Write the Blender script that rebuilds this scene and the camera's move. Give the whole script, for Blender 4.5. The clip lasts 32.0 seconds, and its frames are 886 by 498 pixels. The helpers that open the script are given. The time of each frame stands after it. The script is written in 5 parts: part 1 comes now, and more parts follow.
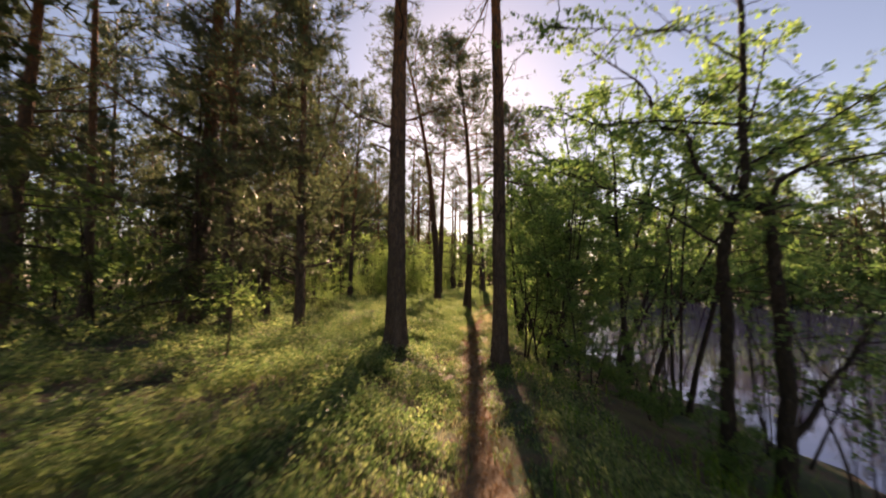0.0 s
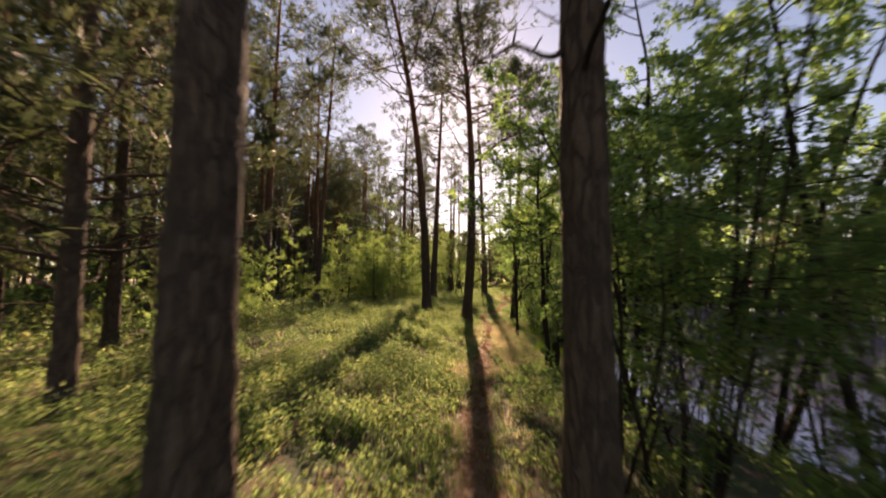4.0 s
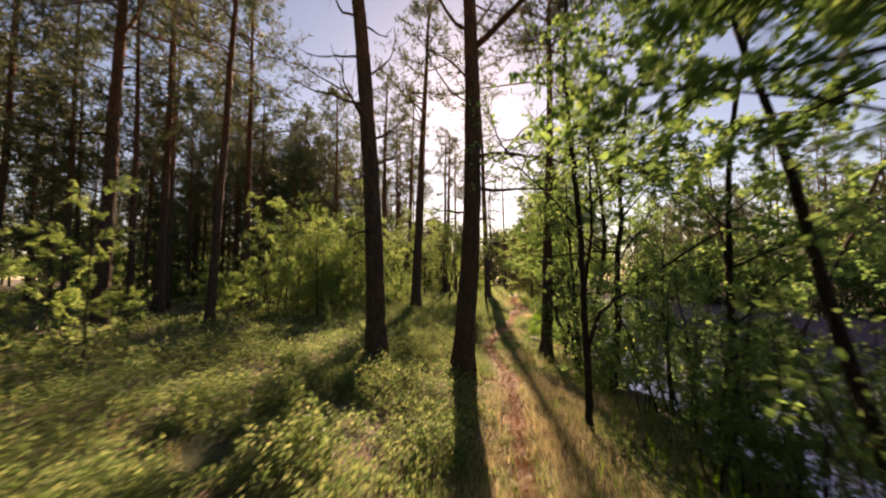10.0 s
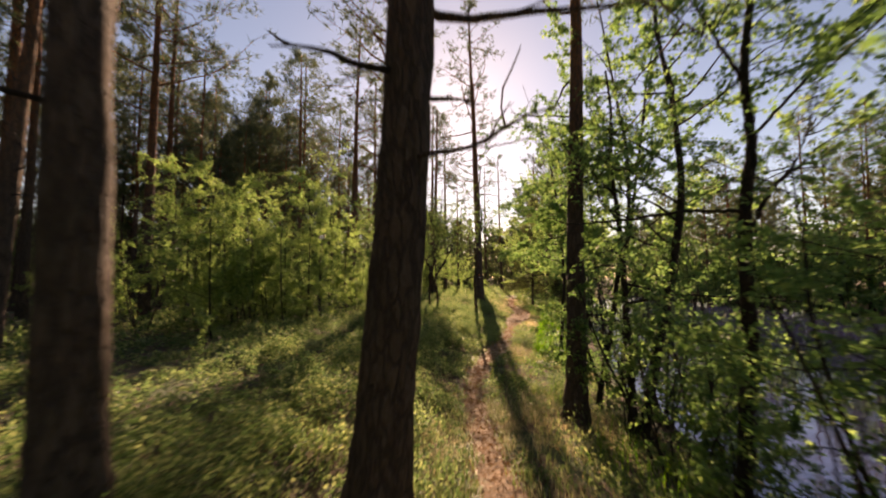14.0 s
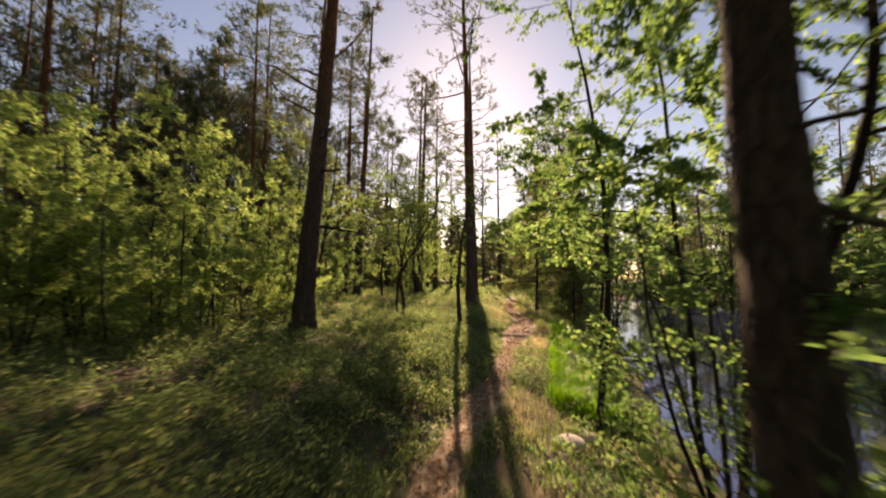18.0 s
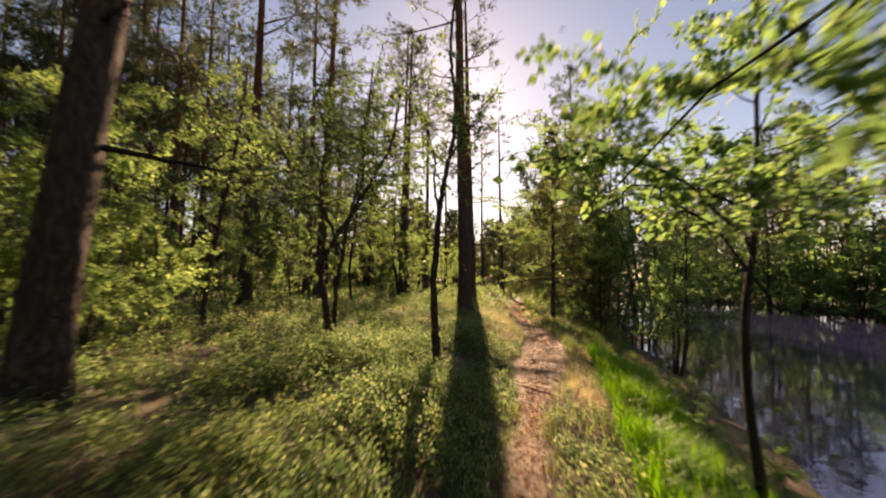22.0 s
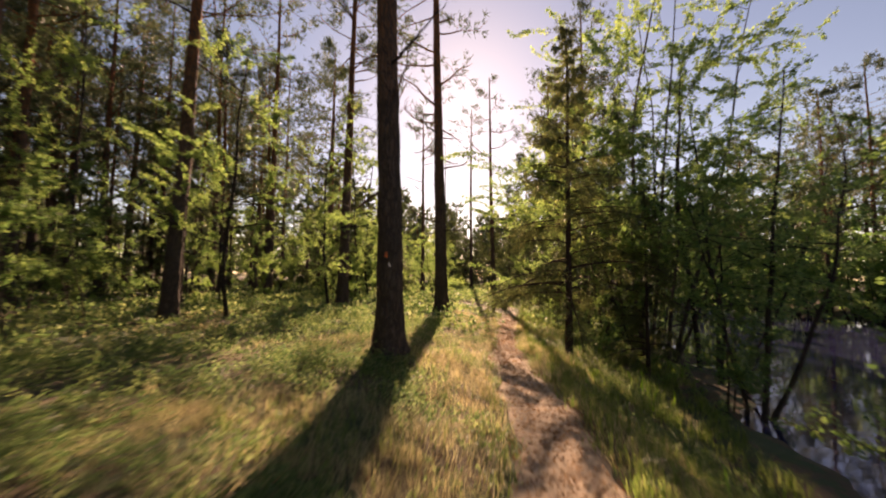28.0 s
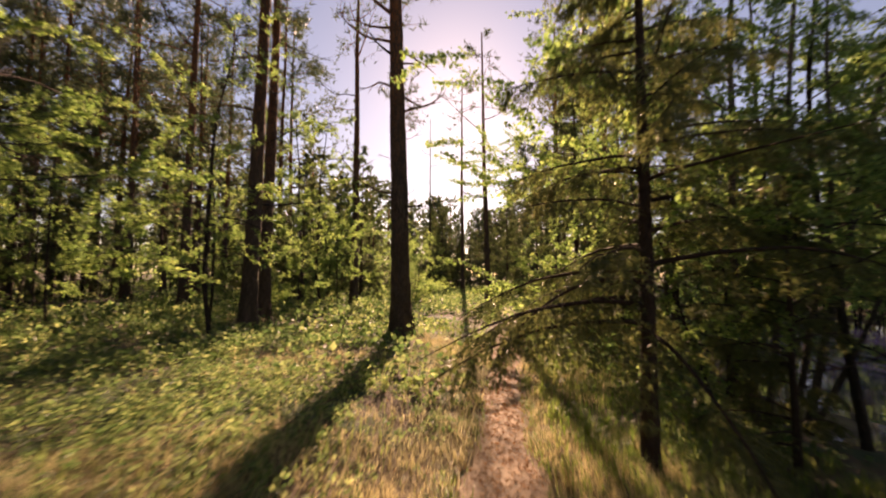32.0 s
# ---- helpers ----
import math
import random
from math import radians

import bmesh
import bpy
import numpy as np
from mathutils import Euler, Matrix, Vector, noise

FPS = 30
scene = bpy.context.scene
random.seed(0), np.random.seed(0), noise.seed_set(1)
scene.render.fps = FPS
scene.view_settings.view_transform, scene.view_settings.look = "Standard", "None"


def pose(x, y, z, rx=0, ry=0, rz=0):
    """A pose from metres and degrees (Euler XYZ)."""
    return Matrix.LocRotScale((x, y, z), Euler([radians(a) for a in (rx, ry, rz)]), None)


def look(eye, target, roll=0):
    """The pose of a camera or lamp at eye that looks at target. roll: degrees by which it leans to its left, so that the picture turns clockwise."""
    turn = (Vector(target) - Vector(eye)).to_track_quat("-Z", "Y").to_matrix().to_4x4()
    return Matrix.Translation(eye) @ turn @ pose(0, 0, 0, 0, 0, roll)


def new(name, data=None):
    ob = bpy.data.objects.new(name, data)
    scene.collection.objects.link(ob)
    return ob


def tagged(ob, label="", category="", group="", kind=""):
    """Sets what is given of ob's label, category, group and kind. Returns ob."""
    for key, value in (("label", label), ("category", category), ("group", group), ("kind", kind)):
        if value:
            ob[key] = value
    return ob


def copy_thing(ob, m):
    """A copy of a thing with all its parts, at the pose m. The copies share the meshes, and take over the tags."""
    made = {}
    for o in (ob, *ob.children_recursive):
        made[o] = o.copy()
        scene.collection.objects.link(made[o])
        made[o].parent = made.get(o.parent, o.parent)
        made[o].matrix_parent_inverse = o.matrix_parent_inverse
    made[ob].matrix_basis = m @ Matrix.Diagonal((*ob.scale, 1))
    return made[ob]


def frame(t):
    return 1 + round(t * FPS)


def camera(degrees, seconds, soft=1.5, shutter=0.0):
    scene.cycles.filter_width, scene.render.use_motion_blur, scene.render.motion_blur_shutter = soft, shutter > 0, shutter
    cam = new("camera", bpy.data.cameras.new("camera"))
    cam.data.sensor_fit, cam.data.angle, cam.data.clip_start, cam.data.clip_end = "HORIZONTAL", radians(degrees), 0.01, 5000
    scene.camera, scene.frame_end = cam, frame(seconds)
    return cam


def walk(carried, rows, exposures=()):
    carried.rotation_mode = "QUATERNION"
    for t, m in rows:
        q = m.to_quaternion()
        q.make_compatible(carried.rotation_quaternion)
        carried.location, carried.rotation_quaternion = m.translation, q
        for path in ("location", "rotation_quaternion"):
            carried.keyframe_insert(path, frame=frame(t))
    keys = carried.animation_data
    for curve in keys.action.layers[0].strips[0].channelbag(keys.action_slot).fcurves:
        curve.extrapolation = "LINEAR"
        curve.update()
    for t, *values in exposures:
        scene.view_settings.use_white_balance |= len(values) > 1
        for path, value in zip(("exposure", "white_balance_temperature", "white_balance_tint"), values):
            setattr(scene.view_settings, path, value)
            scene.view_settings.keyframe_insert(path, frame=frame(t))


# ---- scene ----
cam = camera(96.2, 32.0, soft=2.0, shutter=1.3)
TILT = 4.5
# seconds, eye (x, y, z), yaw, pitch, roll
ROWS = [
    (0, 0.016, 0.004, 1.600, -0.51, 0.00, 0.01),
    (0.5, 0.092, 0.709, 1.610, -0.53, 0.02, -0.04),
    (1, 0.153, 1.432, 1.616, -0.54, 0.04, -0.10),
    (1.5, 0.208, 2.155, 1.619, -0.53, 0.07, -0.12),
    (2, 0.266, 2.867, 1.617, -0.52, 0.09, -0.12),
    (2.5, 0.312, 3.568, 1.609, -0.52, 0.11, -0.14),
    (3, 0.343, 4.271, 1.601, -0.53, 0.12, -0.19),
    (3.5, 0.367, 4.986, 1.597, -0.54, 0.13, -0.24),
    (5.5, 0.416, 7.738, 1.833, -0.69, -0.32, -0.15),
    (6, 0.424, 8.500, 1.824, -0.69, -0.30, -0.18),
    (6.5, 0.451, 9.226, 1.800, -0.68, -0.30, -0.16),
    (7, 0.500, 9.930, 1.777, -0.66, -0.32, -0.14),
    (7.5, 0.566, 10.629, 1.756, -0.66, -0.34, -0.11),
    (8, 0.649, 11.320, 1.744, -0.65, -0.35, -0.05),
    (8.5, 0.744, 11.998, 1.751, -0.65, -0.36, -0.01),
    (9, 0.830, 12.660, 1.768, -0.69, -0.36, -0.00),
    (9.5, 0.915, 13.309, 1.791, -0.74, -0.36, 0.01),
    (10, 1.018, 13.957, 1.807, -0.79, -0.35, 0.06),
    (10.5, 1.131, 14.610, 1.815, -0.86, -0.38, 0.12),
    (11, 1.243, 15.275, 1.811, -0.94, -0.41, 0.14),
    (11.5, 1.352, 15.919, 1.796, -1.02, -0.41, 0.13),
    (12, 1.462, 16.530, 1.780, -1.09, -0.40, 0.11),
    (12.5, 1.564, 17.134, 1.756, -1.16, -0.40, 0.07),
    (13, 1.663, 17.744, 1.728, -1.23, -0.41, 0.05),
    (13.5, 1.763, 18.348, 1.707, -1.31, -0.42, 0.01),
    (14, 1.864, 18.937, 1.689, -1.37, -0.41, -0.05),
    (14.5, 1.968, 19.530, 1.671, -1.38, -0.41, -0.06),
    (16.5, 2.459, 21.834, 1.704, -1.45, -0.64, -0.82),
    (17, 2.591, 22.468, 1.682, -1.40, -0.63, -0.80),
    (17.5, 2.703, 23.095, 1.656, -1.38, -0.62, -0.80),
    (18, 2.804, 23.744, 1.630, -1.38, -0.62, -0.81),
    (18.5, 2.912, 24.399, 1.612, -1.39, -0.63, -0.80),
    (19, 3.032, 25.035, 1.599, -1.39, -0.65, -0.79),
    (19.5, 3.146, 25.659, 1.584, -1.38, -0.67, -0.78),
    (20, 3.239, 26.291, 1.562, -1.38, -0.69, -0.79),
    (20.5, 3.311, 26.925, 1.537, -1.38, -0.71, -0.82),
    (21, 3.370, 27.555, 1.521, -1.38, -0.72, -0.84),
    (21.5, 3.420, 28.191, 1.511, -1.39, -0.72, -0.82),
    (22, 3.478, 28.828, 1.504, -1.42, -0.71, -0.77),
    (22.5, 3.551, 29.459, 1.504, -1.48, -0.73, -0.74),
    (23, 3.635, 30.090, 1.498, -1.54, -0.76, -0.76),
    (23.5, 3.736, 30.720, 1.484, -1.57, -0.77, -0.77),
    (24, 3.865, 31.326, 1.461, -1.60, -0.76, -0.73),
    (24.5, 4.022, 31.898, 1.421, -1.62, -0.73, -0.68),
    (25, 4.202, 32.481, 1.365, -1.64, -0.70, -0.63),
    (25.5, 4.392, 33.100, 1.298, -1.65, -0.68, -0.60),
    (27.5, 5.032, 34.969, 1.460, -1.46, -0.71, -0.72),
    (28, 5.177, 35.692, 1.550, -1.59, -0.71, -0.77),
    (28.5, 5.294, 36.357, 1.611, -1.68, -0.72, -0.78),
    (29, 5.403, 36.962, 1.640, -1.73, -0.73, -0.73),
    (29.5, 5.533, 37.554, 1.651, -1.76, -0.76, -0.65),
    (30, 5.676, 38.185, 1.652, -1.79, -0.79, -0.59),
    (30.5, 5.815, 38.856, 1.647, -1.82, -0.82, -0.54),
    (31, 5.946, 39.525, 1.637, -1.86, -0.83, -0.48),
    (31.5, 6.063, 40.178, 1.631, -1.89, -0.81, -0.44),
    (32, 6.158, 40.824, 1.638, -1.93, -0.79, -0.45),
]
EXPOSURES = [(0.0, 1.68, 8150.0, 31.0), (10.0, 1.56, 8200.0, 31.0), (17.0, 1.49, 8250.0, 28.0), (24.0, 1.49, 8250.0, 28.0), (32.0, 1.50, 8350.0, 37.0)]
walk(cam, [(t, pose(x, y, z) @ pose(0, 0, 0, TILT) @ pose(0, 0, 0, 90 + pitch, roll, yaw)) for t, x, y, z, yaw, pitch, roll in ROWS], EXPOSURES)

# ---- light ----
SUN_AZ, SUN_EL = 4.2, 25.4          # degrees to the right of +y, degrees up
world = bpy.data.worlds.new("sky")
scene.world = world
world.use_nodes = True
wt = world.node_tree
sky = wt.nodes.new("ShaderNodeTexSky")
sky.sky_type, sky.sun_disc = "NISHITA", False
sky.sun_elevation, sky.sun_rotation = radians(SUN_EL), radians(SUN_AZ)
sky.air_density, sky.dust_density, sky.ozone_density = 1.0, 0.22, 1.0
wt.links.new(sky.outputs[0], wt.nodes["Background"].inputs[0])
wt.nodes["Background"].inputs[1].default_value = 0.05
sun = new("sun", bpy.data.lights.new("sun", "SUN"))
sun.data.energy, sun.data.angle, sun.data.color = 4.8, radians(0.6), (1.0, 0.81, 0.60)
to_sun = Vector((math.sin(radians(SUN_AZ)) * math.cos(radians(SUN_EL)), math.cos(radians(SUN_AZ)) * math.cos(radians(SUN_EL)), math.sin(radians(SUN_EL))))
sun.matrix_world = look(to_sun * 60, (0, 0, 0))

# ---- materials ----
def material(name):
    m = bpy.data.materials.new(name)
    m.use_nodes = True
    return m, m.node_tree, m.node_tree.nodes["Principled BSDF"]


def node(nt, kind, **values):
    n = nt.nodes.new(kind)
    for key, value in values.items():
        n.inputs[key].default_value = value
    return n


def ramp(nt, fac, *stops):
    n = nt.nodes.new("ShaderNodeValToRGB")
    while len(n.color_ramp.elements) < len(stops):
        n.color_ramp.elements.new(0.5)
    for e, (at, c) in zip(n.color_ramp.elements, stops):
        e.position, e.color = at, (*c, 1)
    nt.links.new(fac, n.inputs[0])
    return n.outputs[0]


def mixed(nt, fac, a, b, mode="MIX"):
    n = nt.nodes.new("ShaderNodeMix")
    n.data_type, n.blend_type = "RGBA", mode
    for socket, value in ((n.inputs[0], fac), (n.inputs[6], a), (n.inputs[7], b)):
        if isinstance(value, bpy.types.NodeSocket):
            nt.links.new(value, socket)
        else:
            socket.default_value = value if isinstance(value, float) else (*value, 1)
    return n.outputs[2]


def coords(nt, scale=(1, 1, 1), which="Object"):
    tc = nt.nodes.new("ShaderNodeTexCoord")
    mp = nt.nodes.new("ShaderNodeMapping")
    mp.inputs["Scale"].default_value = scale
    nt.links.new(tc.outputs[which], mp.inputs[0])
    return mp.outputs[0]


def noisy(nt, vec, scale, detail=4.0, rough=0.6):
    n = node(nt, "ShaderNodeTexNoise", Scale=scale, Detail=detail, Roughness=rough)
    nt.links.new(vec, n.inputs["Vector"])
    return n.outputs["Fac"]


def bumped(nt, bsdf, height, strength, distance):
    b = node(nt, "ShaderNodeBump", Strength=strength, Distance=distance)
    nt.links.new(height, b.inputs["Height"])
    nt.links.new(b.outputs[0], bsdf.inputs["Normal"])


def bark_material(name, low, high, plate, turn=5.0, cracks=(0.06, 0.045, 0.036), scale=(9, 9, 2.2)):
    """Plated bark: dark cracks, plates that vary, and a warmer upper stem."""
    m, nt, b = material(name)
    vec = coords(nt, scale)
    vor = node(nt, "ShaderNodeTexVoronoi", Scale=plate)
    vor.feature = "DISTANCE_TO_EDGE"
    wob = nt.nodes.new("ShaderNodeVectorMath")
    wob.operation = "ADD"
    nz = node(nt, "ShaderNodeTexNoise", Scale=2.5, Detail=3.0)
    nt.links.new(vec, nz.inputs["Vector"])
    nt.links.new(vec, wob.inputs[0])
    nt.links.new(nz.outputs["Color"], wob.inputs[1])
    nt.links.new(wob.outputs[0], vor.inputs["Vector"])
    fine = noisy(nt, vec, 6.0, 6.0, 0.7)
    big = noisy(nt, coords(nt, (1, 1, 0.5)), 1.6, 3.0)
    tc = nt.nodes.new("ShaderNodeTexCoord")
    sep = nt.nodes.new("ShaderNodeSeparateXYZ")
    nt.links.new(tc.outputs["Object"], sep.inputs[0])
    up = nt.nodes.new("ShaderNodeMapRange")
    up.inputs["From Min"].default_value, up.inputs["From Max"].default_value = turn - 2, turn + 3
    nt.links.new(sep.outputs["Z"], up.inputs["Value"])
    base = mixed(nt, up.outputs[0], low, high)
    base = mixed(nt, ramp(nt, fine, (0.3, (0.45,) * 3), (0.75, (1.5,) * 3)), base, base, "MULTIPLY")
    tone = ramp(nt, fine, (0.25, (0.5,) * 3), (0.8, (1.55,) * 3))
    base = mixed(nt, 1.0, base, tone, "MULTIPLY")
    base = mixed(nt, 1.0, base, ramp(nt, big, (0.3, (0.75, 0.8, 0.72)), (0.7, (1.2, 1.15, 1.1))), "MULTIPLY")
    edge = ramp(nt, vor.outputs["Distance"], (0.0, (0, 0, 0)), (0.16, (1, 1, 1)))
    nt.links.new(mixed(nt, edge, cracks, base), b.inputs["Base Color"])
    b.inputs["Roughness"].default_value = 0.9
    b.inputs["Specular IOR Level"].default_value = 0.2
    bumped(nt, b, edge, 0.9, 0.02)
    return m


def leaf_material(name, dark, mid, light, glow, through_light=0.5, rough=0.45):
    """Thin leaves: each leaf its own green, light shining through from behind."""
    m, nt, b = material(name)
    geo = nt.nodes.new("ShaderNodeNewGeometry")
    col = ramp(nt, geo.outputs["Random Per Island"], (0.0, dark), (0.5, mid), (1.0, light))
    patch = noisy(nt, coords(nt, which="Object"), 0.6, 2.0)
    col = mixed(nt, 1.0, col, ramp(nt, patch, (0.3, (0.7, 0.75, 0.7)), (0.7, (1.25, 1.15, 1.0))), "MULTIPLY")
    nt.links.new(col, b.inputs["Base Color"])
    b.inputs["Roughness"].default_value = rough
    b.inputs["Specular IOR Level"].default_value = 0.12
    t = nt.nodes.new("ShaderNodeBsdfTranslucent")
    nt.links.new(mixed(nt, 1.0, col, glow, "MULTIPLY"), t.inputs[0])
    mx = nt.nodes.new("ShaderNodeMixShader")
    mx.inputs[0].default_value = through_light
    nt.links.new(b.outputs[0], mx.inputs[1])
    nt.links.new(t.outputs[0], mx.inputs[2])
    nt.links.new(mx.outputs[0], nt.nodes["Material Output"].inputs["Surface"])
    return m


PINE_BARK = bark_material("pine bark", (0.30, 0.25, 0.215), (0.48, 0.28, 0.16), 1.6)
ALDER_BARK = bark_material("alder bark", (0.19, 0.16, 0.13), (0.23, 0.19, 0.155), 2.6, 6, (0.03, 0.025, 0.02))
SPRUCE_BARK = bark_material("spruce bark", (0.22, 0.165, 0.125), (0.22, 0.16, 0.12), 3.0, 6)
DEADWOOD = bark_material("grey dead wood", (0.17, 0.145, 0.12), (0.19, 0.16, 0.13), 4.0, 8, (0.05, 0.04, 0.035))
ROWAN_BARK = bark_material("rowan bark", (0.27, 0.225, 0.185), (0.30, 0.25, 0.20), 3.0, 5, (0.06, 0.05, 0.04))
BIRCH_BARK = bark_material("birch bark", (0.30, 0.27, 0.23), (0.42, 0.38, 0.33), 2.0, 3, (0.04, 0.03, 0.025), (5, 5, 9))
NEEDLES = leaf_material("pine needles", (0.046, 0.07, 0.042), (0.076, 0.1, 0.058), (0.12, 0.138, 0.08), (1.75, 1.75, 1.5), 0.4)
SPRUCE_NEEDLES = leaf_material("spruce needles", (0.06, 0.082, 0.045), (0.105, 0.125, 0.062), (0.165, 0.175, 0.085), (2.0, 1.95, 1.45), 0.44)
BIRCH_LEAF = leaf_material("birch leaves", (0.07, 0.12, 0.046), (0.116, 0.178, 0.072), (0.20, 0.245, 0.115), (2.95, 3.0, 2.15), 0.62, 0.55)
ALDER_LEAF = leaf_material("alder leaves", (0.056, 0.107, 0.046), (0.09, 0.162, 0.064), (0.155, 0.22, 0.092), (2.7, 2.75, 2.0), 0.58, 0.55)
# darker copy of the birch leaves: shade put into the leaf colour
SHADE_LEAF = leaf_material("shaded leaves", (0.058, 0.107, 0.044), (0.094, 0.155, 0.063), (0.16, 0.21, 0.092), (2.7, 2.7, 2.0), 0.55, 0.55)
# the spruce needles again, with shade put into a darker colour
SHADED_NEEDLES = leaf_material("shaded spruce needles", (0.048, 0.07, 0.036), (0.075, 0.104, 0.05), (0.115, 0.146, 0.066), (1.7, 1.7, 1.3), 0.4)
BILBERRY_LEAF = leaf_material("bilberry leaves", (0.04, 0.08, 0.034), (0.09, 0.15, 0.066), (0.24, 0.28, 0.155), (2.4, 2.35, 1.8), 0.5)
SEDGE = leaf_material("green sedge", (0.06, 0.16, 0.012), (0.10, 0.25, 0.018), (0.19, 0.30, 0.03), (1.9, 2.1, 1.0), 0.45)
FRESH = leaf_material("fresh grass", (0.075, 0.125, 0.036), (0.125, 0.188, 0.06), (0.22, 0.26, 0.11), (2.0, 2.0, 1.45), 0.45)
STRAW = leaf_material("dry grass", (0.21, 0.19, 0.115), (0.35, 0.32, 0.20), (0.50, 0.46, 0.31), (1.9, 1.85, 1.6), 0.5, 0.7)
LITTER = leaf_material("brown leaf litter", (0.13, 0.065, 0.03), (0.26, 0.14, 0.065), (0.46, 0.30, 0.16), (1.2, 1.0, 0.8), 0.2, 0.8)


def ground_material():
    m, nt, b = material("forest floor")
    vec = coords(nt)
    a, c, d = noisy(nt, vec, 0.45, 4.0), noisy(nt, vec, 2.6, 5.0, 0.7), noisy(nt, vec, 38.0, 6.0, 0.75)
    moss = ramp(nt, d, (0.25, (0.022, 0.036, 0.014)), (0.55, (0.055, 0.08, 0.028)), (0.8, (0.13, 0.15, 0.06)))
    litter = ramp(nt, d, (0.25, (0.03, 0.02, 0.012)), (0.5, (0.095, 0.064, 0.036)), (0.8, (0.21, 0.15, 0.085)))
    both = nt.nodes.new("ShaderNodeMath")
    both.operation = "ADD"
    nt.links.new(a, both.inputs[0])
    nt.links.new(c, both.inputs[1])
    f = ramp(nt, both.outputs[0], (0.95, (0, 0, 0)), (1.2, (1, 1, 1)))
    thatch = ramp(nt, d, (0.25, (0.07, 0.055, 0.025)), (0.5, (0.18, 0.145, 0.065)), (0.8, (0.34, 0.28, 0.14)))
    g = ramp(nt, noisy(nt, vec, 0.33, 3.0, 0.6), (0.53, (0, 0, 0)), (0.62, (1, 1, 1)))
    nt.links.new(mixed(nt, g, mixed(nt, f, moss, litter), thatch), b.inputs["Base Color"])
    b.inputs["Roughness"].default_value = 0.95
    bumped(nt, b, d, 0.8, 0.03)
    return m


def path_material():
    m, nt, b = material("trodden earth")
    vec = coords(nt)
    c, d, e = noisy(nt, vec, 1.7, 4.0, 0.6), noisy(nt, vec, 22.0, 7.0, 0.75), noisy(nt, vec, 90.0, 4.0, 0.7)
    dark = noisy(nt, vec, 5.0, 5.0, 0.7)
    soil = ramp(nt, d, (0.25, (0.085, 0.06, 0.04)), (0.5, (0.245, 0.18, 0.12)), (0.8, (0.46, 0.36, 0.25)))
    sand = ramp(nt, e, (0.3, (0.29, 0.215, 0.145)), (0.7, (0.53, 0.43, 0.31)))
    earth = mixed(nt, ramp(nt, c, (0.4, (0, 0, 0)), (0.65, (1, 1, 1))), soil, sand)
    earth = mixed(nt, 1.0, earth, ramp(nt, dark, (0.35, (0.5, 0.48, 0.46)), (0.62, (1.15, 1.1, 1.05))), "MULTIPLY")
    # the earth is darker and browner up to y 19, paler from y 28
    along = nt.nodes.new("ShaderNodeSeparateXYZ")
    nt.links.new(coords(nt, (1, 1 / 40, 1)), along.inputs[0])
    earth = mixed(nt, 1.0, earth, ramp(nt, along.outputs[1], (0.48, (0.66, 0.56, 0.48)), (0.7, (1.08, 1.08, 1.08))), "MULTIPLY")
    nt.links.new(earth, b.inputs["Base Color"])
    b.inputs["Roughness"].default_value = 0.92
    bumped(nt, b, d, 0.7, 0.02)
    return m


def water_material():
    m, nt, b = material("lake water")
    # violet base, violet specular tint and raised IOR stand in for sky reflection
    b.inputs["Base Color"].default_value = (0.022, 0.024, 0.06, 1)
    b.inputs["Specular Tint"].default_value = (0.74, 0.72, 1.0, 1)
    b.inputs["Roughness"].default_value = 0.04
    b.inputs["IOR"].default_value = 2.5
    bumped(nt, b, noisy(nt, coords(nt, (1, 1.6, 1)), 1.2, 3.0), 0.09, 0.05)
    return m


def stone_material():
    m, nt, b = material("pale stone")
    d = noisy(nt, coords(nt), 9.0, 6.0, 0.7)
    nt.links.new(ramp(nt, d, (0.3, (0.3, 0.28, 0.25)), (0.7, (0.52, 0.49, 0.44))), b.inputs["Base Color"])
    b.inputs["Roughness"].default_value = 0.85
    bumped(nt, b, d, 0.5, 0.02)
    return m


def paint_material(name, colour):
    m, nt, b = material(name)
    d = noisy(nt, coords(nt), 60.0, 4.0, 0.7)
    nt.links.new(mixed(nt, ramp(nt, d, (0.35, (0, 0, 0)), (0.5, (1, 1, 1))), tuple(c * 0.55 for c in colour), colour), b.inputs["Base Color"])
    b.inputs["Roughness"].default_value = 0.7
    return m


ORANGE_PAINT, WHITE_PAINT = paint_material("orange paint", (0.75, 0.17, 0.04)), paint_material("white paint", (0.8, 0.8, 0.76))
GROUND, EARTH, WATER, STONE = ground_material(), path_material(), water_material(), stone_material()

# ---- mesh helpers ----


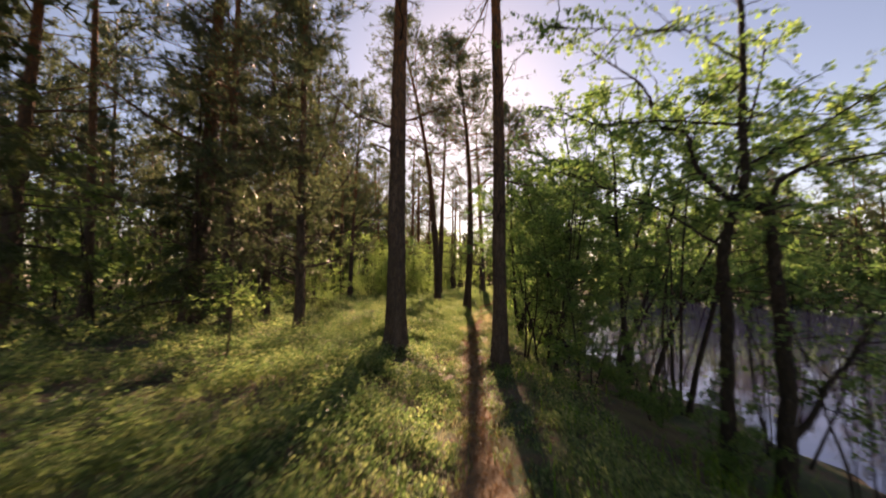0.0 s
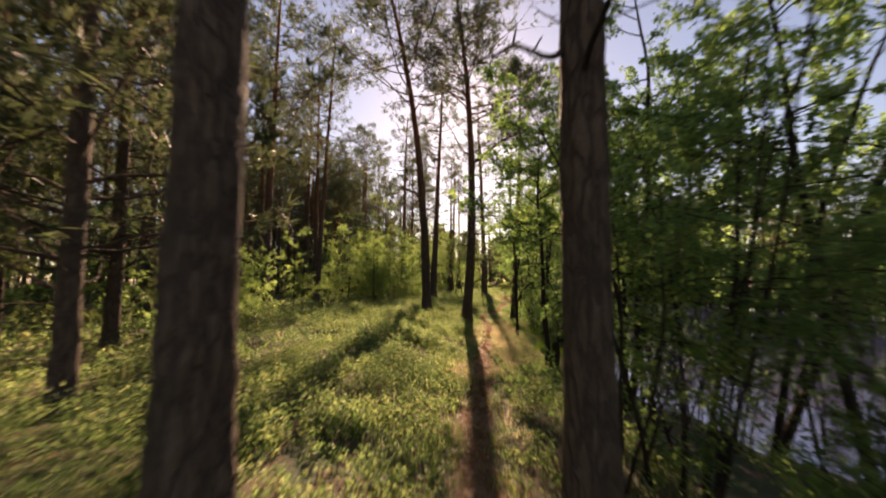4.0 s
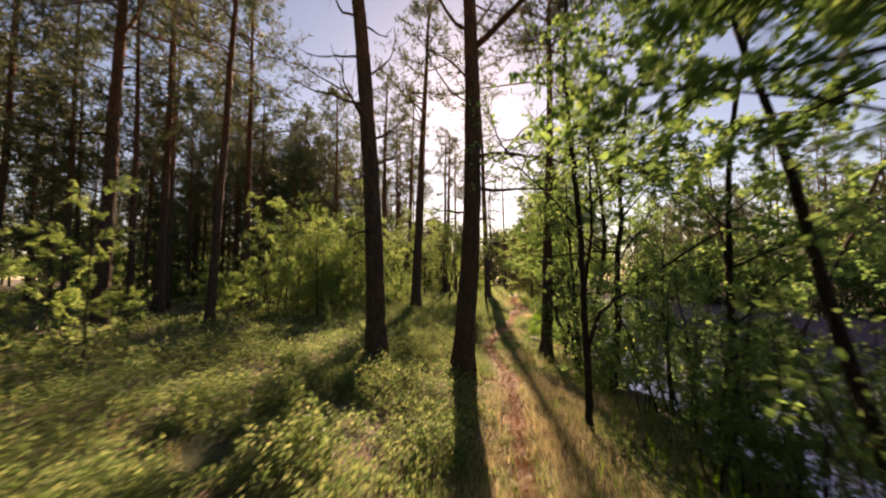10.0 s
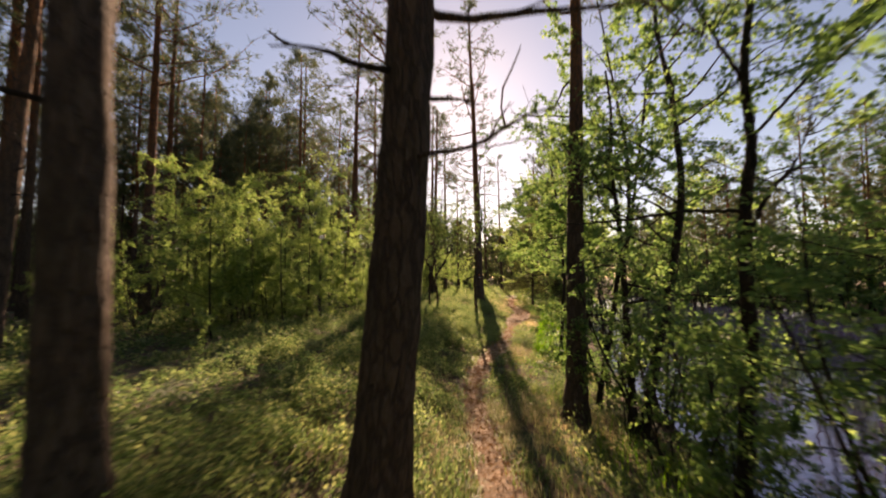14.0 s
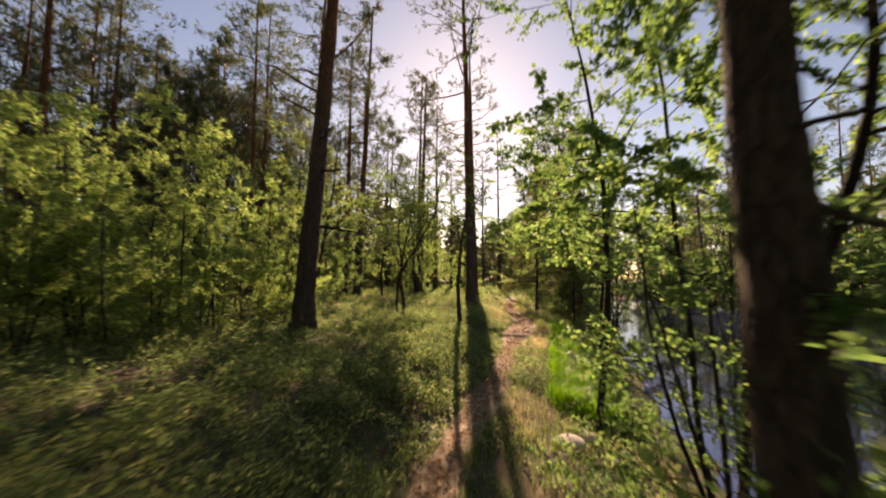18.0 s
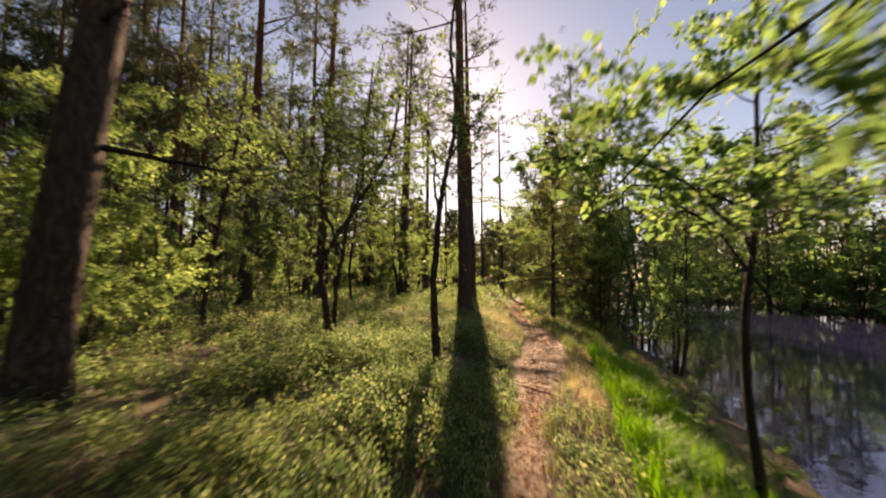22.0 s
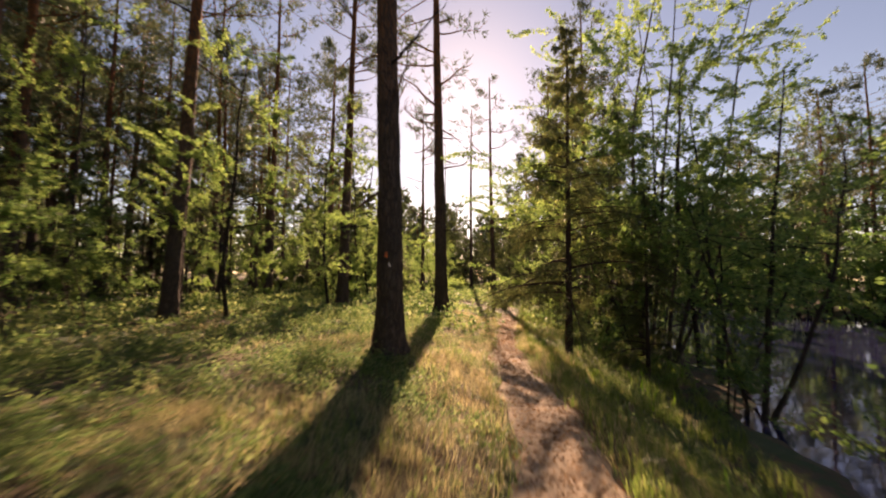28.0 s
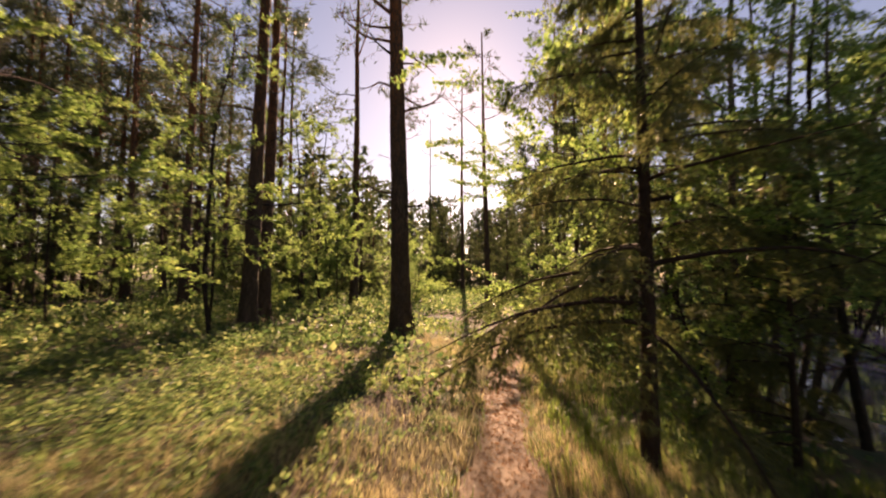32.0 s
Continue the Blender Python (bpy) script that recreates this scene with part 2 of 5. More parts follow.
class Pieces:
    """Collects vertices and faces (triangles or quads, each with a material slot) for one mesh."""

    def __init__(self):
        self.v, self.f, self.count = [], [], 0

    def add(self, verts, faces, slot=0):
        verts, faces = np.asarray(verts, float).reshape(-1, 3), np.asarray(faces, int)
        self.v.append(verts)
        self.f.append((faces + self.count, slot))
        self.count += len(verts)
        return self

    def mesh(self, name, mats, smooth=True):
        me = bpy.data.meshes.new(name)
        v = np.concatenate(self.v)
        me.vertices.add(len(v))
        me.vertices.foreach_set("co", v.astype(np.float32).ravel())
        loops = np.concatenate([f.ravel() for f, _ in self.f])
        sizes = np.concatenate([np.full(len(f), f.shape[1]) for f, _ in self.f])
        me.loops.add(len(loops))
        me.loops.foreach_set("vertex_index", loops.astype(np.int32))
        me.polygons.add(len(sizes))
        me.polygons.foreach_set("loop_start", np.r_[0, np.cumsum(sizes)[:-1]].astype(np.int32))
        me.polygons.foreach_set("material_index", np.concatenate([np.full(len(f), s) for f, s in self.f]).astype(np.int32))
        me.polygons.foreach_set("use_smooth", np.full(len(sizes), smooth))
        me.update(calc_edges=True)
        for m in mats if isinstance(mats, (list, tuple)) else [mats]:
            me.materials.append(m)
        return me


def part(name, pieces, mats, parent, label="", smooth=True):
    """One mesh object under a thing or under a part."""
    ob = new(name, pieces.mesh(name, mats, smooth))
    ob.parent = parent
    return tagged(ob, label)


def unit(v):
    return v / np.maximum(np.linalg.norm(v, axis=-1, keepdims=True), 1e-9)


def tube(points, radii, sides=8, rough=0.0, r=None, flare=0.0):
    """A closed tapered tube along points; rough makes its skin uneven."""
    p, radii = np.asarray(points, float), np.asarray(radii, float)
    n = len(p)
    d = unit(np.gradient(p, axis=0))
    ref = np.where(np.abs(d[:, 2:3]) > 0.9, [[1.0, 0, 0]], [[0, 0, 1.0]])
    a = unit(np.cross(d, ref))
    b = np.cross(d, a)
    ang = np.linspace(0, 2 * np.pi, sides, endpoint=False)
    rad = radii[:, None] * np.ones((1, sides))
    if rough and r is not None:
        low = r.normal(0, 1, (n, sides))
        low = (low + np.roll(low, 1, 1) + np.roll(low, 1, 0)) / 1.7
        rad = rad * (1 + rough * low)
    if flare:
        rise = np.exp(-(p[:, 2] - p[0, 2]) / 0.36)[:, None]
        rad = rad * (1 + flare * rise * (0.55 + 0.45 * np.cos(ang * 4 + p[0, 0] * 7)[None]))
    v = p[:, None] + rad[..., None] * (np.cos(ang)[None, :, None] * a[:, None] + np.sin(ang)[None, :, None] * b[:, None])
    v = np.concatenate([v.reshape(-1, 3), p[-1:] + d[-1:] * radii[-1]])
    i, j = np.meshgrid(np.arange(n - 1), np.arange(sides), indexing="ij")
    k = (j + 1) % sides
    q = np.stack([i * sides + j, i * sides + k, (i + 1) * sides + k, (i + 1) * sides + j], -1).reshape(-1, 4)
    s = np.arange(sides)
    caps = np.stack([(n - 1) * sides + s, (n - 1) * sides + (s + 1) % sides, np.full(sides, n * sides)], -1)
    return v, q, caps


def add_tube(pc, points, radii, sides=8, slot=0, rough=0.0, r=None, flare=0.0):
    v, q, c = tube(points, radii, sides, rough, r, flare)
    at = pc.count
    pc.v.append(v)
    pc.f += [(q + at, slot), (c + at, slot)]
    pc.count += len(v)


def wander(r, start, way, length, steps, wobble=0.15, lift=0.0):
    """A crooked line from start: each step turns a little, lift bends it upwards."""
    p, d = [np.asarray(start, float)], unit(np.asarray(way, float))
    for _ in range(steps):
        d = unit(d + r.normal(0, wobble, 3) + (0, 0, lift))
        p.append(p[-1] + d * length / steps)
    return np.array(p)


def add_leaves(pc, at, size, r, slot=0, droop=0.3, narrow=0.6, flat=0.6, tumble=0.8):
    """Folded leaf blades at the points: four corners, bent along the midrib."""
    n = len(at)
    size = np.broadcast_to(size, n)[:, None] * r.uniform(0.7, 1.25, (n, 1))
    way = r.normal(0, 1, (n, 3))
    way[:, 2] = way[:, 2] * flat - droop
    way = unit(way)
    side = unit(np.cross(way, r.normal(0, tumble, (n, 3)) + (0, 0, 0.6)))
    up = np.cross(side, way)
    tip, mid = at + way * size, at + way * size * 0.45
    v = np.stack([at, mid + side * size * narrow / 2 + up * size * 0.10, tip, mid - side * size * narrow / 2 + up * size * 0.10], 1)
    k = np.arange(n)[:, None] * 4
    pc.add(v, np.concatenate([k + (0, 1, 2), k + (0, 2, 3)]), slot)


def add_tufts(pc, at, way, length, r, needles=8, width=0.10, spread=0.75, slot=0):
    """Needle tufts: thin blades fanned round a shoot."""
    n = len(at)
    w = unit(np.repeat(way, needles, 0) + r.normal(0, spread, (n * needles, 3)))
    base = np.repeat(at, needles, 0)
    ln = np.repeat(np.broadcast_to(length, n), needles)[:, None] * r.uniform(0.6, 1.1, (n * needles, 1))
    side = unit(np.cross(w, r.normal(0, 1, (n * needles, 3)))) * ln * width
    v = np.stack([base - side * 0.5, base + side * 0.5, base + w * ln], 1)
    pc.add(v, np.arange(n * needles)[:, None] * 3 + (0, 1, 2), slot)


def add_blades(pc, at, height, r, slot=0, width=0.006, lean=0.5):
    """Grass blades: a bent strip that ends in a point."""
    n = len(at)
    h = np.broadcast_to(height, n)[:, None] * r.uniform(0.6, 1.2, (n, 1))
    ang = r.uniform(0, 2 * np.pi, n)
    out = np.stack([np.cos(ang), np.sin(ang), np.zeros(n)], 1)
    side = np.stack([-np.sin(ang), np.cos(ang), np.zeros(n)], 1) * np.broadcast_to(width, n)[:, None]
    k = r.uniform(0.15, 1, (n, 1)) * lean
    mid = at + out * h * k * 0.35 + (0, 0, 1) * h * 0.6
    tip = at + out * h * k * 1.1 + (0, 0, 1) * h * (1 - 0.35 * k)
    v = np.stack([at - side, at + side, mid + side * 0.8, mid - side * 0.8, tip], 1)
    i = np.arange(n)[:, None] * 5
    pc.add(v, np.concatenate([i + (0, 1, 2), i + (0, 2, 3), i + (3, 2, 4)]), slot)


# ---- lie of the land ----
def line(*pairs):
    ys, xs = np.array(pairs, float).T
    return lambda y: np.interp(y, ys, xs)


trail_x = line((-30, -1.5), (0, 0.3), (4, 0.42), (9.6, 0.75), (15.4, 1.45), (17.4, 1.8), (22, 2.45), (26, 2.55), (28, 2.9), (31, 3.9), (34.4, 4.88), (35.7, 5.32), (38.8, 6.3), (40.4, 6.55), (42.7, 6.65), (44.3, 6.8), (47.6, 7.45), (51.4, 8.25), (62, 10.2), (90, 12.5))
trail_z = line((-30, 0.0), (0, -0.1), (10, -0.06), (16, -0.12), (21, -0.2), (28, -0.34), (32, -0.28), (36, -0.15), (45, -0.1), (52, 0.0), (90, 0.2))
shore_x = line((-60, 3.5), (-5, 4.2), (5, 4.25), (10, 4.7), (14, 4.1), (20, 5.1), (25, 5.3), (31, 6.3), (37, 8.5), (41, 9.5), (47, 11.9), (55, 14.5), (65, 18), (78, 27), (84, 60), (85, 300))
far_x = line((-60, 46), (0, 40), (40, 34), (60, 31), (76, 29), (84, 60), (85, 300))
stroll_x = line((-30, 0), (0, 0), (8.5, 0.4), (14, 1.05), (19, 1.9), (24, 2.85), (29, 3.5), (33.3, 4.5), (38, 5.7), (41, 6.2), (60, 9))
WATER_Z = -0.92


def smoothstep(a, b, x):
    t = np.clip((x - a) / (b - a), 0, 1)
    return t * t * (3 - 2 * t)


def path_half(y):
    """Half the width of the bare earth."""
    return 0.17 + 0.05 * np.sin(y * 0.9) + 0.04 * np.sin(y * 2.3 + 1) + 0.025 * np.sin(y * 6.1 + 2 * np.sin(y * 2.7)) + 0.06 * smoothstep(24, 31, y) + 0.27 * smoothstep(33.5, 37.5, y) * (1 - 0.68 * smoothstep(40.2, 43.8, y)) * (1 - smoothstep(50, 58, y))


def bumps(x, y):
    return (np.sin(x * 1.9 + 1.3 * np.sin(y * 0.8)) * np.sin(y * 1.6 + 0.9 * np.sin(x * 1.1)) * 0.06
            + np.sin(x * 4.3 + y * 1.7) * np.sin(y * 3.9 - x * 1.2) * 0.025)


def land(x, y):
    """Height of the forest floor."""
    x, y = np.asarray(x, float), np.asarray(y, float)
    u, tz = x - trail_x(y), trail_z(y)
    left = tz + (0.27 - tz) * smoothstep(0.2, 2.0, -u) + np.clip(-u - 2.8, 0, 40) * 0.012
    reach = np.maximum(shore_x(y) - trail_x(y), 1.2)
    k = u / reach
    right = tz + (WATER_Z + 0.12 - tz) * smoothstep(0.12, 0.9, k)
    bed = WATER_Z + 0.12 - 0.7 * smoothstep(0.9, 2.2, k)
    z = np.where(u < 0, left, np.where(k < 0.9, right, bed))
    away = x - far_x(y)
    z = np.where(away > -6, np.maximum(z, WATER_Z - 0.6 + 1.4 * smoothstep(-6, 8, away)), z)
    z = np.where(y > 78, z + (0.35 - z) * smoothstep(78, 88, y), z)
    return z + bumps(x, y) * (0.25 + 0.75 * smoothstep(0.35, 1.2, np.abs(u)))


def on_land(x, y, dip=0.0):
    return np.stack([np.asarray(x, float), np.asarray(y, float), land(x, y) - dip], -1)


def sheet(xs, ys, z):
    gx, gy = np.meshgrid(xs, ys)
    v = np.stack([gx, gy, z(gx, gy)], -1).reshape(-1, 3)
    n, m = len(xs), len(ys)
    i, j = np.meshgrid(np.arange(m - 1), np.arange(n - 1), indexing="ij")
    a = (i * n + j).ravel()
    return v, np.stack([a, a + 1, a + n + 1, a + n], -1)


def spaced(a, b, step, far):
    fine = np.arange(a, b, step)
    out = np.array([1, 2.2, 4, 7, 12, 20, 35, 60, 110, 200, 380, 700]) * far
    return np.r_[a - out[::-1], fine, fine[-1] + out]


gx_, gy_ = spaced(-9, 16, 0.2, 1.0), spaced(-4, 64, 0.22, 1.0)
ground = new("ground", Pieces().add(*sheet(gx_, gy_, lambda x, y: land(x, y) - 0.05 * (1 - smoothstep(0.0, 0.12, np.abs(x - trail_x(y)) - path_half(y))))).mesh("ground", GROUND))
tagged(ground, "mossy forest floor with brown needle litter", "ground", kind="structure")

# the trodden path: a ribbon of uneven width that dips under the moss at its edges
pys = np.arange(-6, 62, 0.12)
across = np.linspace(-1, 1, 11)
half_w = path_half(pys) + 0.05
px = trail_x(pys)[:, None] + across[None] * half_w[:, None] * (1 + 0.12 * np.sin(pys * 5.1)[:, None] * np.sign(across)[None])
py = np.repeat(pys[:, None], 11, 1)
pz = land(px, py) - 0.018 - 0.05 * np.abs(across)[None] ** 8 + 0.006 * np.sin(px * 31 + 2 * np.sin(py * 17)) * np.sin(py * 23)
idx = np.arange(len(pys) * 11).reshape(len(pys), 11)
quads = np.stack([idx[:-1, :-1], idx[:-1, 1:], idx[1:, 1:], idx[1:, :-1]], -1).reshape(-1, 4)
footpath = new("footpath", Pieces().add(np.stack([px, py, pz], -1), quads).mesh("footpath", EARTH))
tagged(footpath, "narrow trodden path of bare sandy earth and needles", "path", kind="structure")

lake = new("lake_water", Pieces().add([(-6, -60, WATER_Z), (340, -60, WATER_Z), (340, 95, WATER_Z), (-6, 95, WATER_Z)], [(0, 1, 2, 3)]).mesh("lake_water", WATER))
tagged(lake, "still dark lake water mirroring the sky", "water", kind="structure")


# ---- trees ----
def thing(name, x, y, label, category, group="", dip=0.06):
    ob = new(name)
    ob.location = (x, y, float(land(x, y)) - dip)
    ob.empty_display_size = 0.2
    return tagged(ob, label, category, group)


def stem_line(height, lean=(0, 0), bend=(0, 0), crook=0.04, r=None, steps=26):
    t = np.linspace(0, 1, steps) ** (1.8 if steps > 50 else 1.0)
    bends = np.cumsum(r.normal(0, crook, (14, 2)), 0) * height / 45
    bends -= bends[0]
    s = np.linspace(0, 1, 14)
    fine = np.clip(np.linspace(-0.04, 0.04, 5)[:, None] + t, 0, 1)
    wob = np.stack([np.interp(fine, s, bends[:, k]).mean(0) for k in (0, 1)], 1)
    xy = np.outer(t * height, lean) + np.outer(np.sin(t * np.pi) * height, bend) + wob
    return np.column_stack([xy, t * height])


def point_on(p, h):
    return np.array([np.interp(h, p[:, 2], p[:, k]) for k in range(3)])


def add_pine_crown(pc, r, stem, radius, height, base, density=1.0, wide=1.0, tuft=(0.24, 6, 0.11), per=3, near=True):
    """Limbs with side shoots (slot 0, bark) and needle tufts at their ends (slot 1)."""
    tufts, ways = [], []
    n = int(34 * density)
    for i in range(n):
        h = base + (height - base) * ((i + r.uniform(0, 1)) / n) ** 0.85
        k = (h - base) / (height - base)
        ln = wide * height * (0.20 * (1 - k) ** 0.7 + 0.035) * r.uniform(0.6, 1.25)
        az = r.uniform(0, 2 * np.pi)
        limb = wander(r, point_on(stem, h), (np.cos(az), np.sin(az), r.uniform(-0.1, 0.45)), ln, 6, 0.16, 0.05)
        add_tube(pc, limb[:: 1 if near else 2], np.linspace(radius * 0.22 * (1.1 - 0.7 * k), 0.008, 7 if near else 4), 4 if near else 3)
        for s in range(int(4 + 4 * density)):
            a = limb[r.integers(2, 7)]
            shoot = wander(r, a, unit(limb[-1] - limb[0]) + r.normal(0, 0.6, 3), ln * r.uniform(0.2, 0.45), 3, 0.2, 0.06)
            if near:
                add_tube(pc, shoot, np.linspace(0.012, 0.005, 4), 3)
            for q in range(per):
                tufts.append(shoot[3 - q % 3] + r.normal(0, 0.10, 3))
                ways.append(unit(shoot[-1] - shoot[0]) + (0, 0, 0.4))
    add_tufts(pc, np.array(tufts), np.array(ways), tuft[0], r, tuft[1], tuft[2], 0.85, 1)


def dead_branch(r, stem, h, radius, length, az, rise=0.15):
    pc = Pieces()
    limb = wander(r, point_on(stem, h), (np.cos(az), np.sin(az), rise), length, 8, 0.17, 0.01)
    add_tube(pc, limb, np.linspace(radius, 0.006, 9), 5)
    for s in range(r.integers(2, 5)):
        k = r.integers(3, 8)
        twig = wander(r, limb[k], unit(limb[k] - limb[k - 1]) + r.normal(0, 0.5, 3), length * r.uniform(0.15, 0.4), 4, 0.2, 0.02)
        add_tube(pc, twig, np.linspace(radius * 0.35, 0.004, 5), 3)
    return pc


def pine(name, x, y, height, radius, seed, label, lean=(0, 0), bend=(0, 0), base=0.5, density=1.0, wide=1.0, near=True, dead=7, dead_from=2.6, tuft=((0.28, 6, 0.12), 5), group="scots pines", crook=0.04, marked=()):
    r = np.random.default_rng(seed)
    tree = thing(name, x, y, label, "tree", group)
    stem = stem_line(height, lean, bend, crook, r, 90 if near else 20)
    t = stem[:, 2] / height
    pc = Pieces()
    add_tube(pc, stem, radius * (1 - 0.82 * t ** 1.1) + 0.008, 26 if near else 9, 0, 0.036 if near else 0.02, r, 0.8)
    part("trunk", pc, PINE_BARK, tree)
    pc = Pieces()
    add_pine_crown(pc, r, stem, radius, height, height * base, density, wide, *tuft, near)
    part("crown", pc, [PINE_BARK, NEEDLES], tree)
    for i in range(dead):
        h = dead_from + (height * base - dead_from) * (i + r.uniform(0, 0.9)) / dead
        part("dead_branch", dead_branch(r, stem, h, radius * r.uniform(0.10, 0.2), r.uniform(0.7, 2.2), r.uniform(0, 6.28)), DEADWOOD if r.random() < 0.5 else PINE_BARK, tree)
    for h, az, rise, length, *stout in marked:
        part("bough", dead_branch(r, stem, h, radius * (stout[0] if stout else 0.17), length, radians(az), rise), PINE_BARK, tree)
    return tree


def broadleaf(name, x, y, height, seed, label, bark, leaf, stems=1, radius=0.04, lean=(0, 0), leaves=2600, size=0.075, low=0.25, reach=0.32, crook=0.25, group="", category="tree", near=False, droop=0.35):
    """A birch, rowan or alder: crooked stems, boughs, twigs, and leaves set along the twigs."""
    r = np.random.default_rng(seed)
    tree = thing(name, x, y, label, category, group)
    twigs, crown = [], Pieces()
    for s in range(stems):
        away = r.normal(0, 0.16, 2) if stems > 1 else np.zeros(2)
        hh = height * (1 if s == 0 else r.uniform(0.6, 0.95))
        stem = stem_line(hh, np.array(lean) + away, r.normal(0, 0.03, 2), crook, r, 22)
        stem[:, :2] += away * 0.8
        t = np.linspace(0, 1, len(stem))
        rad = radius * (1 if s == 0 else r.uniform(0.5, 0.85))
        pc = Pieces()
        add_tube(pc, stem, rad * (1 - 0.85 * t) + 0.004, 12 if near else 7, 0, 0.05, r, 0.25)
        part("trunk", pc, bark, tree)
        boughs = int((16 if near else 12) * (1 if stems < 3 else 0.7))
        for i in range(boughs):
            h = hh * (low + (1 - low) * (i + r.uniform(0, 1)) / boughs)
            k = h / hh
            az, ln = r.uniform(0, 6.28), height * reach * (1.15 - 0.75 * k) * r.uniform(0.6, 1.2)
            bough = wander(r, point_on(stem, min(h, hh * 0.98)), (np.cos(az), np.sin(az), r.uniform(0.1, 0.8)), ln, 7, 0.16, -0.01)
            add_tube(crown, bough, np.linspace(rad * 0.38 * (1.15 - k * 0.7), 0.003, 8), 4 if near else 3)
            for j in range(8):
                a = bough[r.integers(2, 8)]
                tw = wander(r, a, unit(bough[-1] - bough[0]) + r.normal(0, 0.7, 3), ln * r.uniform(0.2, 0.5), 4, 0.2, -0.03)
                if near:
                    add_tube(crown, tw, np.linspace(0.006, 0.002, 5), 3)
                twigs.append(tw)
    tw = np.array(twigs)
    span = np.linalg.norm(tw[:, -1] - tw[:, 0], axis=1)
    k = r.choice(len(tw), leaves, p=span / span.sum())
    f = r.uniform(0.3, 4, leaves)
    i = np.minimum(f.astype(int), 3)
    at = tw[k, i] + (tw[k, i + 1] - tw[k, i]) * (f - i)[:, None] + r.normal(0, 0.03, (leaves, 3))
    add_leaves(crown, at, size, r, 1, droop, 0.72)
    part("crown", crown, [bark, leaf], tree)
    return tree


def spruce(x, y, height, seed, label, lean=(0, 0), spread=0.30, needles=None, fine=1.0, group="", low=0.10):
    """Drooping boughs in whorls, hung with short needled shoots."""
    r = np.random.default_rng(seed)
    tree = thing("spruce_tree", x, y, label, "tree", group)
    needles = needles or SPRUCE_NEEDLES
    stem = stem_line(height, lean, (0, 0), 0.02, r, 30)
    pc = Pieces()
    add_tube(pc, stem, height * 0.0105 * (1 - 0.93 * np.linspace(0, 1, 30)) + 0.004, 14, 0, 0.03, r, 0.3)
    part("trunk", pc, SPRUCE_BARK, tree)
    n = int(height * 9.6 * fine)
    for tier in range(4):
        pc, at, ways = Pieces(), [], []
        for i in range(tier * n // 4, (tier + 1) * n // 4):
            k = (i + r.uniform(0, 1)) / n
            h = height * (low + (1 - low) * k)
            ln = height * spread * (1 - k) ** 0.85 * r.uniform(0.65, 1.15) + 0.12
            az = r.uniform(0, 6.28)
            bough = wander(r, point_on(stem, min(h, height * 0.99)), (np.cos(az), np.sin(az), 0.18 + 0.45 * k), ln, 8, 0.06, -0.10 + 0.10 * k)
            add_tube(pc, bough, np.linspace(0.006 + ln * 0.009, 0.003, 9), 4)
            for q in range(int((10 + ln * 20) * fine)):
                f = r.uniform(1.5, 8)
                a = bough[int(f) - 1] + (bough[min(int(f), 8)] - bough[int(f) - 1]) * (f % 1)
                side = unit(np.cross(bough[-1] - bough[0], (0, 0, 1))) * r.choice([-1, 1])
                w = unit(side * 0.65 + unit(bough[-1] - bough[0]) * 0.6 + (0, 0, -0.85) + r.normal(0, 0.25, 3))
                sl = ln * 0.30 * (1.15 - f / 9) + 0.05
                for s in np.arange(0.12, 1.01, 0.2):
                    at.append(a + w * sl * s + (0, 0, -0.06 * s * s))
                    ways.append(w)
        add_tufts(pc, np.array(at), np.array(ways), 0.095 / fine ** 0.8, r, 6 if fine == 1 else 4, 0.15 if fine == 1 else 0.24, 0.5, 1)
        part("bough_tier", pc, [SPRUCE_BARK, needles], tree)
    return tree

# ---- the tall pines along the walk ----
PATH_PINES = [  # x, y, height, radius, lean, bend, crown base, what sets it apart
    (-0.82, 7.68, 17, 0.175, (0.0, 0), (0, 0), 0.55, "stout brown-barked pine beside the path"),
    (1.19, 7.84, 16, 0.135, (0.0, 0), (0, 0), 0.52, "slim brown-barked pine on the path edge"),
    (-0.072, 21.18, 16, 0.165, (-0.14, 0), (0.035, 0), 0.5, "pine with grey bark leaning over bilberry"),
    (1.47, 21.66, 15, 0.185, (-0.031, 0), (0.032, 0), 0.55, "leaning forked pine beside the path"),
    (0.0, 32.45, 16, 0.215, (0.03, 0.08), (0, 0), 0.52, "broad-footed pine among bilberry shrubs"),
    (3.945, 24.87, 14, 0.145, (0.07, 0.15), (0, 0), 0.6, "dark pine on the sloping lake bank"),
    (-7.9, 24.64, 16, 0.19, (0.018, 0), (0, 0), 0.5, "pine with orange upper stem"),
    (-5.88, 26.16, 15, 0.13, (0.045, 0), (0.0, 0), 0.5, "slender leaning pine in mossy clearing"),
]
